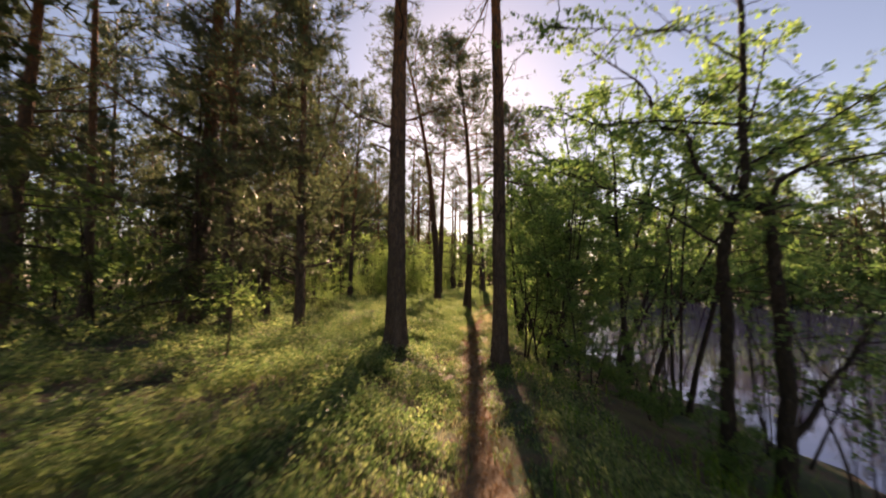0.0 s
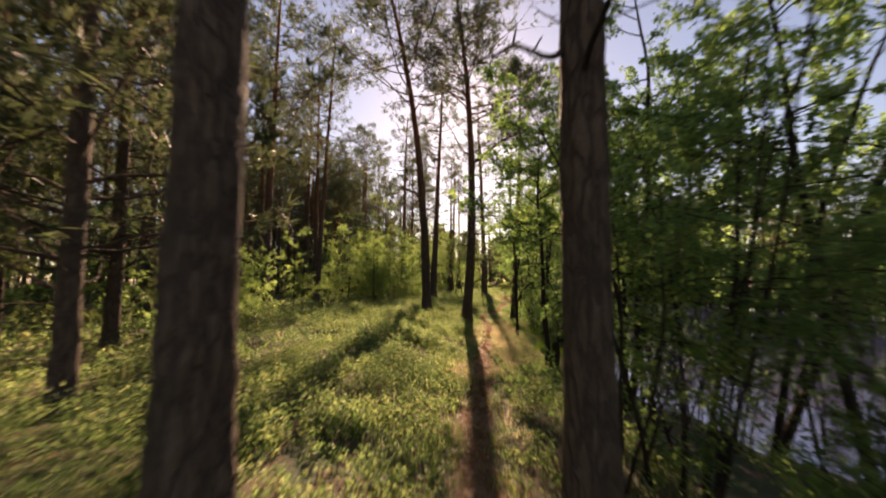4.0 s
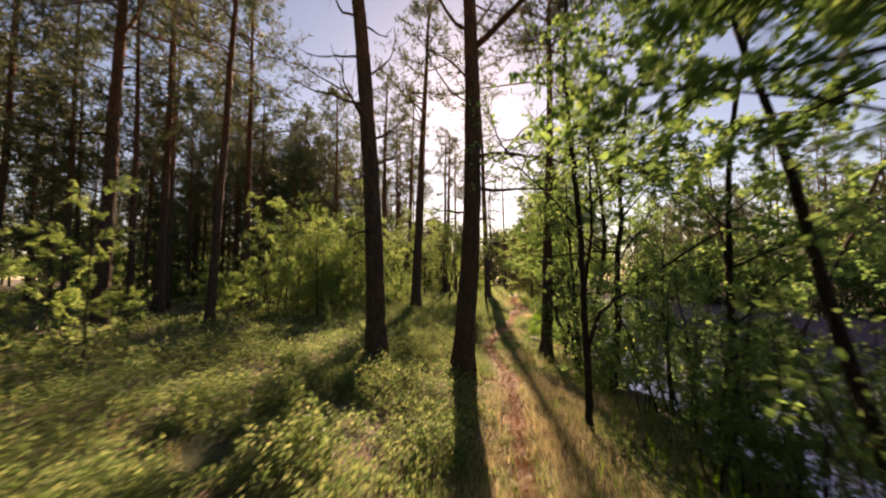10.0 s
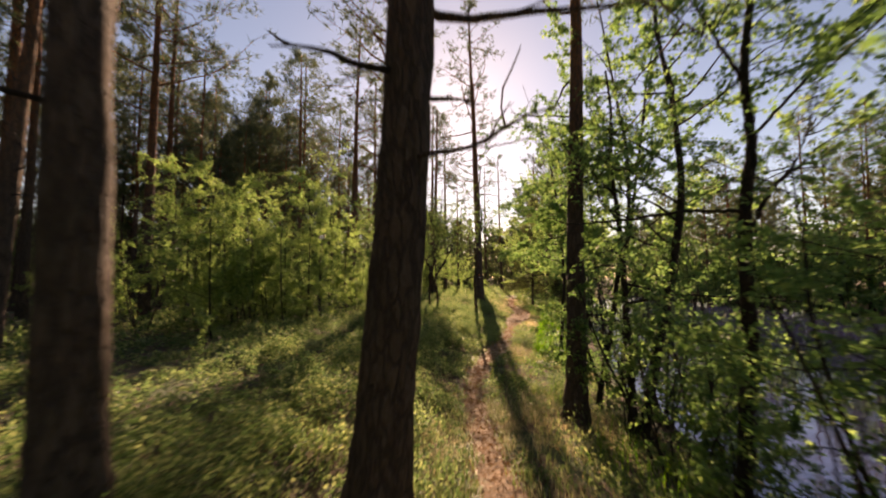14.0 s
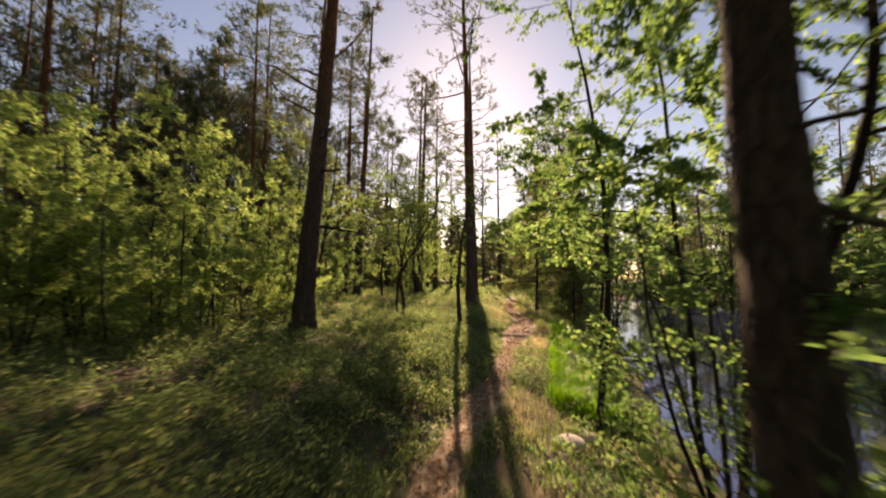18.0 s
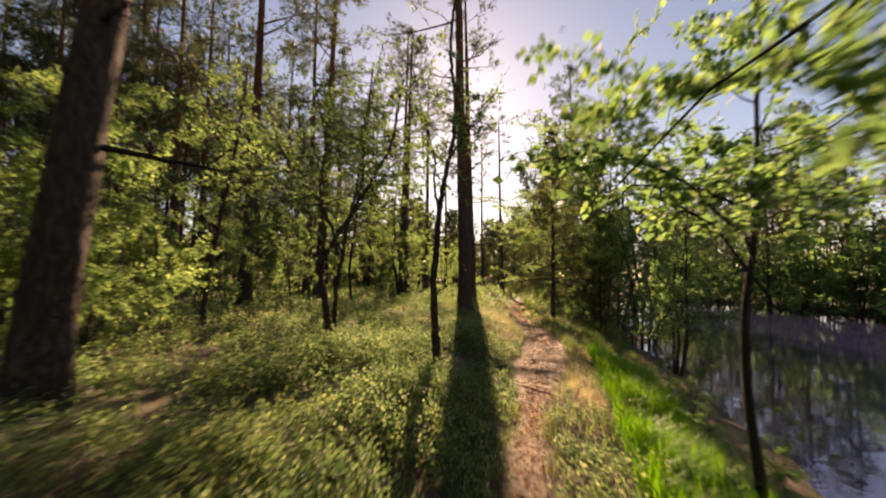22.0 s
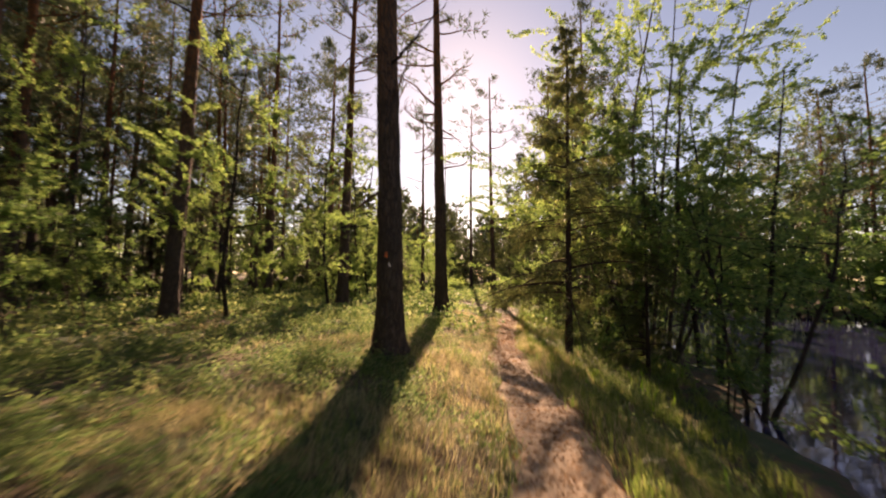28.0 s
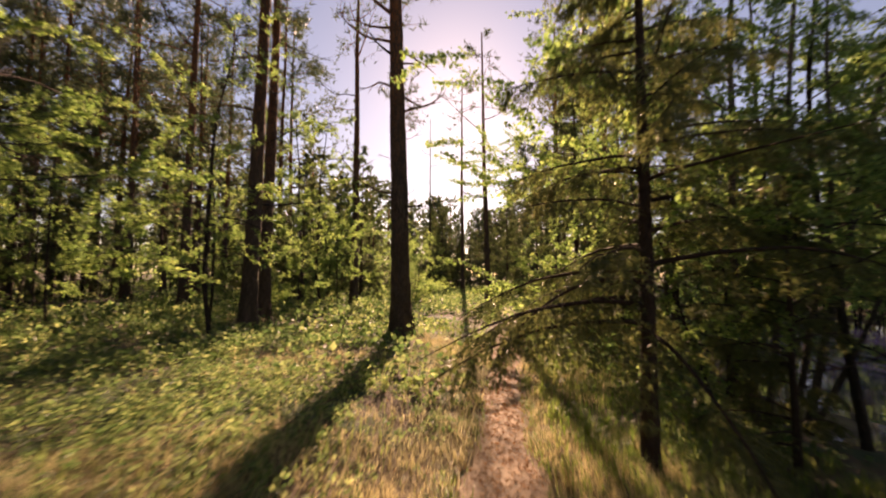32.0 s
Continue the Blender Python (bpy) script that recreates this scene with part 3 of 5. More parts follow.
THICKET_PINES = [
    (4.54, 41.95, 18, 0.20, (-0.03, 0), (0, 0), 0.55, "tall straight pine rising beside the path"),
    (5.55, 49.79, 17, 0.21, (-0.03, 0), (0, 0), 0.43, "tall straight pine casting a long shadow"),
    (1.65, 51.86, 16, 0.16, (0.01, 0.0), (0, 0), 0.55, "straight pine behind young birches"),
    (-2.55, 48.0, 16, 0.16, (0.01, 0.0), (0, 0), 0.55, "straight pine deep among young birches"),
    (-3.0, 42.8, 17, 0.20, (0.02, 0.0), (0, 0), 0.55, "pine with reddish sunlit bark"),
    (-1.41, 45.96, 17, 0.19, (0.03, 0.0), (0, 0), 0.5, "pine with peeling orange bark"),
    (1.9, 50.4, 15, 0.18, (0.02, 0.0), (0.0, 0), 0.55, "brown pine at the edge of the thicket"),
    (12.6, 60.5, 15, 0.15, (0.0, 0.0), (0, 0), 0.6, "tall thin-crowned pine against the sky"),
    (-3.1, 56.2, 17, 0.17, (0.0, 0.0), (0, 0), 0.5, "pine with orange stem above the thicket"),
]
SHADE_PINES = [
    (-8.05, 32.9, 16, 0.17, (0.0, 0.0), (0, 0), 0.5, "dark straight pine in shade"),
    (-6.8, 11.0, 15, 0.24, (0.04, -0.02), (0.02, 0), 0.2, "crooked pine standing in deep shade"),
    (-10.0, 9.2, 15, 0.16, (0.05, 0.0), (0, 0), 0.25, "leaning pine with sunlit orange bark"),
    (-5.4, 10.2, 12, 0.13, (0.0, 0.0), (0, 0), 0.14, "bushy low-crowned pine in deep shade"),
    (-8.3, 15.0, 12, 0.13, (0.0, 0.0), (0, 0), 0.16, "low-crowned pine behind the shaded hollow"),
    (-3.4, 9.8, 11, 0.11, (0.0, 0.0), (0, 0), 0.10, "bushy low-crowned pine in deep shade"),
    (-5.7, 13.2, 12, 0.12, (0.0, 0.0), (0, 0), 0.12, "bushy low-crowned pine in deep shade"),
    (9.3, 62.0, 15, 0.15, (-0.02, 0.0), (0, 0), 0.6, "thin bare-stemmed pine by the far path"),
    (8.6, 70.0, 16, 0.14, (0.0, 0.0), (0, 0), 0.82, "thin bare-stemmed pine against bright sky"),
    (3.0, 57.6, 16, 0.16, (0.0, 0.0), (0, 0), 0.6, "tall thin-crowned pine against the sky"),
    (4.6, 62.5, 12.5, 0.13, (-0.01, 0.0), (0, 0), 0.74, "tall thin-crowned pine against the sky"),
]
PINES = PATH_PINES + THICKET_PINES + SHADE_PINES
BOUGHS = {  # which pine: height, compass angle, rise, length of its marked boughs
    0: [(4.4, 175, 0.25, 2.0), (3.9, 150, 0.3, 0.8)],
    1: [(4.3, 5, 0.25, 1.2), (3.7, -10, 0.05, 0.8), (3.1, 190, -0.25, 0.9)],
    2: [(6.6, 150, 0.5, 2.2), (5.4, 20, 0.4, 1.4), (4.6, 155, 0.6, 1.7, 0.22), (4.2, 20, 0.45, 0.9, 0.22), (4.9, 185, 0.35, 1.9, 0.2), (3.6, 175, 0.0, 0.5, 0.2)],
    3: [(6.5, 8, 0.75, 4.2, 0.4), (4.3, -5, 0.14, 3.4, 0.22), (3.75, -8, 0.16, 1.8, 0.22), (6.9, 175, 0.8, 2.6, 0.22), (3.1, 20, -0.05, 0.5)],
    4: [(5.6, 175, 0.6, 3.0), (6.5, 5, 0.1, 2.2), (6.1, 160, 0.5, 1.8), (5.0, 190, 0.45, 1.6)],
    5: [(4.2, 0, 0.1, 2.2), (2.6, 10, -0.1, 1.6)],
    8: [(8.0, 170, 0.3, 1.8), (8.6, 0, 0.2, 2.0)],
    9: [(7.4, 178, 0.75, 2.6, 0.24), (6.8, 182, -0.1, 1.5, 0.2), (6.6, 5, -0.05, 1.1), (6.3, -10, -0.15, 0.7), (5.6, 0, -0.35, 0.9)],
}
# crowns thickened to add shade; those of 0 and 1 hang out of view
FULL = {0: 2.0, 1: 1.8, 5: 1.5, 2: 1.5, 3: 1.5, 18: 1.1, 19: 1.1, 20: 1.4, 21: 1.3, 22: 1.7, 23: 1.7}
THIN = {8: 0.5, 9: 0.6, 10: 0.6, 11: 0.75, 12: 0.7, 13: 0.75, 14: 0.6, 15: 0.35, 16: 0.7, 4: 0.9, 24: 0.25, 25: 0.2, 26: 0.3, 27: 0.4}
for n, (x, y, h, rad, lean, bend, base, what) in enumerate(PINES):
    pine("pine_tree", x, y, h, rad, 100 + n, what, lean, bend, base, FULL.get(n, THIN.get(n, 1.0)), 0.7 if n in THIN else 1.0, True, 7, 3.7 if n == 0 else 2.4, crook=0.13 if n == 18 else 0.04, marked=BOUGHS.get(n, ()))

# ---- pines of the wood behind: eight grown forms, repeated ----
def wood_form(k, tuft, row):
    return pine("pine_tree", -30 - 3 * k, row, 11 + 0.9 * k, 0.085 + 0.009 * k, 200 + k, "scots pine with bare lower stem in the wood", (0.01 * (k % 5 - 2), 0.01 * (k % 3 - 1)), (0, 0), 0.20 + 0.04 * k, 0.95, 0.95, False, 7, 1.8, tuft, "pines of the wood")


FORMS = [wood_form(k, ((0.46, 4, 0.20), 3), -40) for k in range(8)]
FINE_FORMS = [wood_form(k, ((0.27, 7, 0.14), 5), -36) for k in range(8)]
r = np.random.default_rng(11)
taken = [(p[0], p[1]) for p in PINES]


def free(x, y, gap):
    return all((x - a) ** 2 + (y - b) ** 2 > gap * gap for a, b in taken)


def scatter(count, zone, gap, ok):
    out, tries = [], 0
    r = np.random.default_rng([int(abs(v) * 10) for v in zone] + [count])
    while len(out) < count and tries < count * 60:
        tries += 1
        x, y = r.uniform(zone[0], zone[1]), r.uniform(zone[2], zone[3])
        if ok(x, y) and free(x, y, gap):
            taken.append((x, y))
            out.append((x, y))
    return out


def repeat(forms, spots, low=0.85, high=1.15):
    for x, y in spots:
        r = np.random.default_rng([int(abs(x) * 100), int(abs(y) * 100)])
        k = r.uniform(low, high)
        m = Matrix.LocRotScale((x, y, float(land(x, y)) - 0.06), Euler((0, 0, r.uniform(0, 6.28))), None)
        ob = copy_thing(forms[r.integers(0, len(forms))], m)
        ob.scale = (k, k, k)


wood = scatter(125, (-34, -4.5, 3, 74), 1.9, lambda x, y: x < -6.5 - 0.05 * y or (y > 58 and x < -2.5))
tall = scatter(11, (-14, -3.8, 53, 68), 1.5, lambda x, y: True)
tall += scatter(19, (-22, -9, 28, 58), 1.4, lambda x, y: True)
tall += scatter(3, (-14, -6.5, 41, 53), 1.5, lambda x, y: True)
tall += scatter(2, (-2, 1.0, 55, 68), 1.8, lambda x, y: True)
low_pines = scatter(2, (-13, -7.5, 42, 50), 1.5, lambda x, y: True)
# unseen pines behind the start, added for reflected light and to close the wood
wood += scatter(8, (-16, 2, -14, -3), 3.0, lambda x, y: True)
wood += scatter(10, (9, 24, 55, 80), 2.5, lambda x, y: trail_x(y) + 4 < x < shore_x(y) - 0.5)
wood += scatter(60, (28, 64, 0, 84), 2.0, lambda x, y: far_x(y) + 0.5 < x < far_x(y) + 9)
nearby = [p for p in wood if p[0] > -19 and 8 < p[1] < 60]
repeat(FINE_FORMS, nearby)
repeat(FORMS, [p for p in wood if p not in nearby])
repeat(FINE_FORMS[3:], tall, 0.9, 1.15)
repeat(FORMS[:3], low_pines, 0.6, 0.9)

# ---- the wood beyond, too far off to tell one tree from another ----
pc = Pieces()
r2 = np.random.default_rng(12)
spots = [(r2.uniform(-75, -34), r2.uniform(-10, 95)) for _ in range(90)]
spots += [(r2.uniform(-60, 2), r2.uniform(76, 125)) for _ in range(80)]
spots += [(r2.uniform(0, 24), r2.uniform(98, 130)) for _ in range(40)]
spots += [(r2.uniform(20, 90), r2.uniform(84, 125)) for _ in range(60)]
spots += [(far_x(y) + r2.uniform(9, 34), y) for y in r2.uniform(-40, 84, 80)]
for x, y in spots:
    z, h = float(land(x, y)), r2.uniform(8, 15)
    add_tube(pc, np.array([(x, y, z - 0.2), (x + r2.normal(0, 0.2), y, z + h * 0.5), (x + r2.normal(0, 0.3), y, z + h)]), [0.17, 0.12, 0.03], 5)
    n = 90
    k = r2.uniform(0.08, 1, n) ** 0.8
    rad = h * 0.17 * (1.15 - k) ** 0.6 * np.sqrt(r2.uniform(0.05, 1, n))
    a = r2.uniform(0, 6.28, n)
    at = np.column_stack([x + rad * np.cos(a), y + rad * np.sin(a), z + h * k])
    add_tufts(pc, at, np.column_stack([np.cos(a), np.sin(a), np.full(n, 0.3)]), 1.15, r2, 4, 0.34, 0.8, 1)
tagged(new("far_wood", pc.mesh("far_wood", [PINE_BARK, NEEDLES])), "distant mixed wood closing the view", "wood", kind="stuff")

# ---- young broadleaved trees ----
SAPLINGS = [broadleaf("birch_sapling", -30 - 3 * k, -46, 2.8 + 0.5 * k, 300 + k, "young birch with bright sunlit spring leaves", BIRCH_BARK if k % 2 else ALDER_BARK, BIRCH_LEAF, 1 + (k % 3 == 0) * 2, 0.016 + 0.002 * k, leaves=5200, size=0.052, low=0.10, reach=0.38, group="young birches") for k in range(6)]
thicket = scatter(19, (-9, 0, 28, 37), 1.0, lambda x, y: x < -1.8 - 0.15 * (34 - y))
thicket += scatter(12, (-4.5, -0.6, 29.5, 36.5), 0.75, lambda x, y: x < -1.0 - 0.2 * (34 - y))
thicket += scatter(3, (-3.2, -0.8, 40.5, 44.5), 0.9, lambda x, y: True)
thicket += scatter(14, (-12, -4.2, 37, 48), 1.1, lambda x, y: True)
thicket += scatter(9, (-6, 3.2, 49.5, 58), 1.1, lambda x, y: True)
thicket += scatter(6, (-10, -5, 20, 28), 1.4, lambda x, y: True)
thicket += [(-2.3, 30.3), (-3.4, 30.0), (-1.7, 31.7), (-5.3, 30.6), (-4.4, 29.6), (-2.9, 29.4), (-3.6, 31.2), (-1.9, 32.6), (-4.6, 32.2), (-6.2, 29.2)]
thicket += scatter(4, (-12, -3, 10, 22), 2.2, lambda x, y: x < -4.0)
thicket += scatter(14, (0, 9, 54, 84), 1.8, lambda x, y: x < trail_x(y) - 3.4)
thicket += scatter(14, (8, 22, 52, 84), 1.8, lambda x, y: trail_x(y) + 2.8 < x < shore_x(y) - 0.5)
repeat(SAPLINGS, [p for p in thicket if p[1] < 28], 0.55, 0.85)
repeat(SAPLINGS, [p for p in thicket if 28 <= p[1] < 37], 0.7, 1.05)
# shaded stand-in for the thicket saplings: only the leaf colour makes it dim
SHADED = [broadleaf("rowan_sapling", -30 - 3 * k, -43, 3.0 + 0.5 * k, 330 + k, "young tree, shade put into its darker leaf colour", ROWAN_BARK, SHADE_LEAF, 1 + k % 2, 0.018, leaves=4200, size=0.055, low=0.14, reach=0.36, group="young rowans") for k in range(3)]
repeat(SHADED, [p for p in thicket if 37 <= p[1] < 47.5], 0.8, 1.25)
repeat(SAPLINGS, [p for p in thicket if p[1] >= 47.5], 0.75, 1.15)
# background saplings, their shade coloured into the leaves
BACK = [broadleaf("hazel_sapling", -30 - 3 * k, -49, 3.6 + 0.5 * k, 350 + k, "shrubby young tree, shade put into its leaf colour", ALDER_BARK, SHADE_LEAF, 2, 0.03, leaves=1100, size=0.17, low=0.08, reach=0.38, group="young hazels") for k in range(3)]
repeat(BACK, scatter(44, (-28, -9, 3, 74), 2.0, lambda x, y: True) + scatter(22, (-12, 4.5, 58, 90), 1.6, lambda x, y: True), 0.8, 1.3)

# ---- alders and bushes of the lake bank ----
SHOOTS = [broadleaf("alder_shoots", -50 - 3 * k, -52, 2.6 + 0.5 * k, 430 + k, "bare thin alder shoots at the waterline", ALDER_BARK, ALDER_LEAF, 6, 0.016, leaves=420, size=0.08, low=0.4, reach=0.2, group="alder shoots", category="bush") for k in range(3)]
BUSHES = [broadleaf("alder_bush", -30 - 3 * k, -52, 2.4 + 0.5 * k, 400 + k, "leafy many-stemmed alder bush on the lake bank", ALDER_BARK, ALDER_LEAF, 3, 0.022 + 0.003 * k, leaves=4200, size=0.06, low=0.12, reach=0.38, group="alder bushes", category="bush") for k in range(5)]
bank = [(2.75, 7.7), (2.0, 9.4), (3.3, 10.4), (4.9, 18.9), (5.5, 20.6), (5.8, 22.0), (5.7, 24.2), (6.0, 25.8)]
bank += scatter(9, (2, 8, 18, 27.5), 0.8, lambda x, y: trail_x(y) + 2.75 < x < shore_x(y) + 0.6)
bank += scatter(6, (6, 16, 38, 56), 1.0, lambda x, y: trail_x(y) + (3.8 if y < 46 else 4.4) < x < shore_x(y) + 0.4)
repeat(BUSHES, bank, 0.55, 1.0)
repeat(BUSHES[:2], scatter(7, (2.4, 5, 4.5, 9.5), 0.7, lambda x, y: shore_x(y) - 1.1 < x < shore_x(y) - 0.2), 0.3, 0.5)
repeat(BUSHES[:2], scatter(8, (5, 9.5, 28.5, 38), 0.7, lambda x, y: shore_x(y) - 0.6 < x < shore_x(y) + 0.1), 0.22, 0.4)
repeat(SHOOTS, scatter(20, (3, 8, 3.5, 28), 0.6, lambda x, y: shore_x(y) - 0.5 < x < shore_x(y) + 0.5), 0.7, 1.1)
FARBUSH = [broadleaf("alder_bush", -42 - 4 * k, -56, 5.5 + k, 450 + k, "tall leafy bush on the opposite shore", ALDER_BARK, ALDER_LEAF, 3, 0.05, leaves=900, size=0.28, low=0.06, reach=0.38, group="far bank bushes", category="bush") for k in range(3)]
far_bank = scatter(100, (24, 50, 2, 84), 1.1, lambda x, y: far_x(y) - 1.5 < x < far_x(y) + 3)
repeat(FARBUSH, far_bank, 0.7, 1.2)

NEAR_ALDERS = [  # x, y, height, radius, stems, lean, lowest bough, leaves, what
    (5.2, 25.4, 8, 0.08, 2, (0.02, 0), 0.35, 3500, "forked black alder on the lake shore"),
    (5.0, 26.6, 8, 0.05, 1, (-0.02, 0), 0.3, 3500, "slim black alder on the lake shore"),
    (4.0, 13.4, 8.5, 0.07, 3, (-0.03, -0.03), 0.50, 6500, "large leafy alder overhanging the bank"),
    (4.6, 16.5, 9, 0.07, 3, (0.0, -0.04), 0.52, 10000, "broad leafy alder on the bank"),
    (4.9, 11.5, 8.5, 0.06, 3, (0.0, -0.02), 0.38, 9000, "dense leafy alder over the lake"),
    (4.5, 9.3, 8.0, 0.06, 2, (0.03, -0.03), 0.42, 8000, "slim alder with a high leafy crown"),
    (4.5, 7.6, 6.5, 0.05, 3, (0.05, -0.02), 0.45, 5000, "leafy alder with arching boughs over water"),
]
FAR_ALDERS = [
    (9.6, 38.6, 4.2, 0.04, 3, (0.08, 0.0), 0.25, 2200, "low spreading alder beside the birches"),
    (6.15, 28.3, 8.5, 0.05, 2, (0.05, 0.0), 0.34, 10000, "spreading alder rooted at the waterline"),
    (11.0, 42.6, 6.5, 0.05, 3, (0.08, 0.0), 0.3, 3200, "dark low alder over the lake edge"),
    (12.2, 45.2, 6.5, 0.05, 3, (0.06, 0.0), 0.2, 3800, "dark low alder over the lake edge"),
    (12.0, 48.5, 6.5, 0.05, 3, (0.05, 0.0), 0.1, 6000, "dark alder behind the leaning birch"),
    (4.9, 14.6, 8.5, 0.06, 2, (0.0, -0.02), 0.52, 8000, "leafy alder rooted in the shallows"),
]
ALDERS = NEAR_ALDERS + FAR_ALDERS
for n, (x, y, h, rad, stems, lean, low, leaves, what) in enumerate(ALDERS):
    broadleaf("alder_tree", x, y, h, 504 + n, what, ALDER_BARK, ALDER_LEAF, stems, rad, lean, int(leaves * 2.0), 0.074 if leaves > 7800 else 0.06, low, 0.32, 0.3, "lakeside alders", near=True)

broadleaf("alder_bush", 2.5, 9.1, 5.4, 611, "tall leafy alder bush beside the slim pine", ALDER_BARK, ALDER_LEAF, 6, 0.03, (0.0, 0.0), 15000, 0.055, 0.24, 0.30, 0.25, "lakeside alders", "bush", near=True)
broadleaf("alder_tree", 5.7, 20.6, 8.5, 617, "dense dark-leaved alder at the water's edge", ALDER_BARK, ALDER_LEAF, 3, 0.06, (-0.02, -0.04), 19000, 0.066, 0.22, 0.34, 0.25, "lakeside alders", near=True)
broadleaf("rowan_sapling", -3.2, 6.1, 1.5, 613, "small rowan sapling with flat leafy sprays", ROWAN_BARK, BIRCH_LEAF, 1, 0.014, (0.06, 0.0), 700, 0.06, 0.45, 0.5, 0.1, near=True)
broadleaf("alder_tree", 5.2, 29.6, 7, 508, "leaning alder overhanging the path", ALDER_BARK, ALDER_LEAF, 1, 0.048, (-0.08, 0), 10000, 0.058, 0.36, 0.42, 0.12, "lakeside alders", near=True)
for n, (x, y, h, stems, lean, leaves, what) in enumerate((
    (11.4, 49.8, 10.5, 2, (0.03, 0), 15000, "feathery birch behind the spruce"),
    (12.2, 47.2, 11.0, 3, (0.16, -0.04), 15000, "bending birch hung over the lake"),
    (11.4, 47.0, 12.5, 3, (0.10, -0.02), 17000, "tall feathery birch leaning over the lake"),
    (11.4, 51.6, 12.0, 2, (0.07, 0.0), 13000, "slender birch rising behind the spruce"),
)):
    broadleaf("birch_tree", x, y, h, 620 + n, what, BIRCH_BARK, BIRCH_LEAF, stems, 0.06, lean, int(leaves * 1.9), 0.068, 0.14, 0.38, 0.2, "lakeside birches", near=True)

# crooked trees with drawn stems: two alders rooted in the bank, four rowans in the clearing
def crooked_tree(name, x, y, label, lines, seed, leaves, bark, leaf, size=0.08, group="", twigs=26):
    """lines: name, radius at foot and tip, and the bends as (x, y, z) from the foot; all but the first are leafy limbs."""
    rr = np.random.default_rng(seed)
    tree = thing(name, x, y, label, "tree", group)
    for piece, r0, r1, bends in lines:
        bends = np.array(bends, float)
        n = len(bends)
        t = np.linspace(0, n - 1, 9 * n)
        p = np.column_stack([np.interp(t, range(n), bends[:, k]) for k in range(3)])
        p[1:-1] = (p[:-2] + p[1:-1] + p[2:]) / 3
        p[2:-2] = (p[:-4] + p[1:-3] + p[2:-2] + p[3:-1] + p[4:]) / 5
        pc = Pieces()
        add_tube(pc, p + rr.normal(0, 0.006, p.shape), np.linspace(r0, r1, len(p)), 14, 0, 0.045, rr, 0.3 if piece == "trunk" else 0.0)
        wood_part = part(piece, pc, bark, tree)
        if piece == "bare_branch":
            continue
        pc, at = Pieces(), []
        for s in range(twigs):
            k = rr.integers(int(len(p) * (0.7 if piece == "trunk" else 0.35)), len(p))
            tw = wander(rr, p[k], rr.normal(0, 1, 3) * (1, 1, 0.5) + (0, 0, 0.15), rr.uniform(0.4, 1.3), 5, 0.2, -0.03)
            add_tube(pc, tw, np.linspace(0.009, 0.002, 6), 4)
            at += [tw[int(f)] + (tw[int(f) + 1] - tw[int(f)]) * (f % 1) + rr.normal(0, 0.03, 3) for f in rr.uniform(1.2, 4.99, leaves)]
        add_leaves(pc, np.array(at), size, rr, 1, 0.3, 0.75)
        part("foliage", pc, [bark, leaf], tree if piece == "trunk" else wood_part)
    return tree


crooked_tree("alder_tree", 3.32, 4.7, "crooked dark alder with an s-shaped trunk", (
    ("trunk", 0.085, 0.03, [(0, 0, 0), (0.02, 0, 0.5), (0.0, -0.05, 1.2), (-0.03, -0.15, 2.0), (-0.12, -0.25, 2.75), (0.0, -0.3, 3.2), (0.13, -0.35, 3.6), (0.16, -0.3, 4.2), (0.3, -0.2, 5.0), (0.4, -0.1, 6.5)]),
    ("limb", 0.022, 0.006, [(0.15, -0.33, 3.7), (0.6, -0.2, 3.95), (1.4, 0.1, 4.3), (2.4, 0.3, 4.9)]),
    ("limb", 0.02, 0.005, [(0.16, -0.3, 4.2), (-0.4, 0.3, 4.5), (-1.1, 0.7, 4.6), (-1.8, 1.0, 5.0)]),
    ("limb", 0.018, 0.004, [(-0.12, -0.25, 2.8), (-0.5, 0.2, 3.3), (-1.1, 0.6, 3.7), (-1.9, 1.2, 4.2)]),
    ("limb", 0.018, 0.004, [(0.3, -0.2, 5.0), (-0.3, -0.2, 5.4), (-1.0, 0.1, 5.6), (-2.0, 0.5, 5.9)]),
), 81, 26, ALDER_BARK, ALDER_LEAF, 0.066, "lakeside alders", 32)
crooked_tree("alder_tree", 3.78, 4.5, "dark alder forked at head height above the lake", (
    ("trunk", 0.105, 0.055, [(0, 0, 0), (0.0, -0.05, 0.5), (-0.02, -0.15, 1.2), (-0.12, -0.25, 1.9), (-0.15, -0.25, 2.6), (-0.16, -0.22, 3.3)]),
    ("limb", 0.05, 0.012, [(-0.16, -0.22, 3.25), (-0.3, -0.1, 3.3), (-0.45, 0.05, 3.45), (-0.5, 0.45, 3.9), (-0.4, 0.75, 4.5), (-0.75, 0.8, 4.55), (-0.85, 0.9, 5.2), (-1.5, 1.2, 5.9)]),
    ("limb", 0.035, 0.008, [(-0.16, -0.22, 3.25), (0.02, -0.15, 3.55), (0.4, 0.0, 3.75), (1.1, 0.2, 3.9), (2.0, 0.4, 4.1)]),
    ("limb", 0.045, 0.012, [(-0.02, -0.1, 0.7), (0.25, -0.1, 0.95), (0.6, 0.0, 1.35), (1.0, 0.1, 1.6), (1.6, 0.2, 2.3)]),
), 82, 24, ALDER_BARK, ALDER_LEAF, 0.066, "lakeside alders", 32)

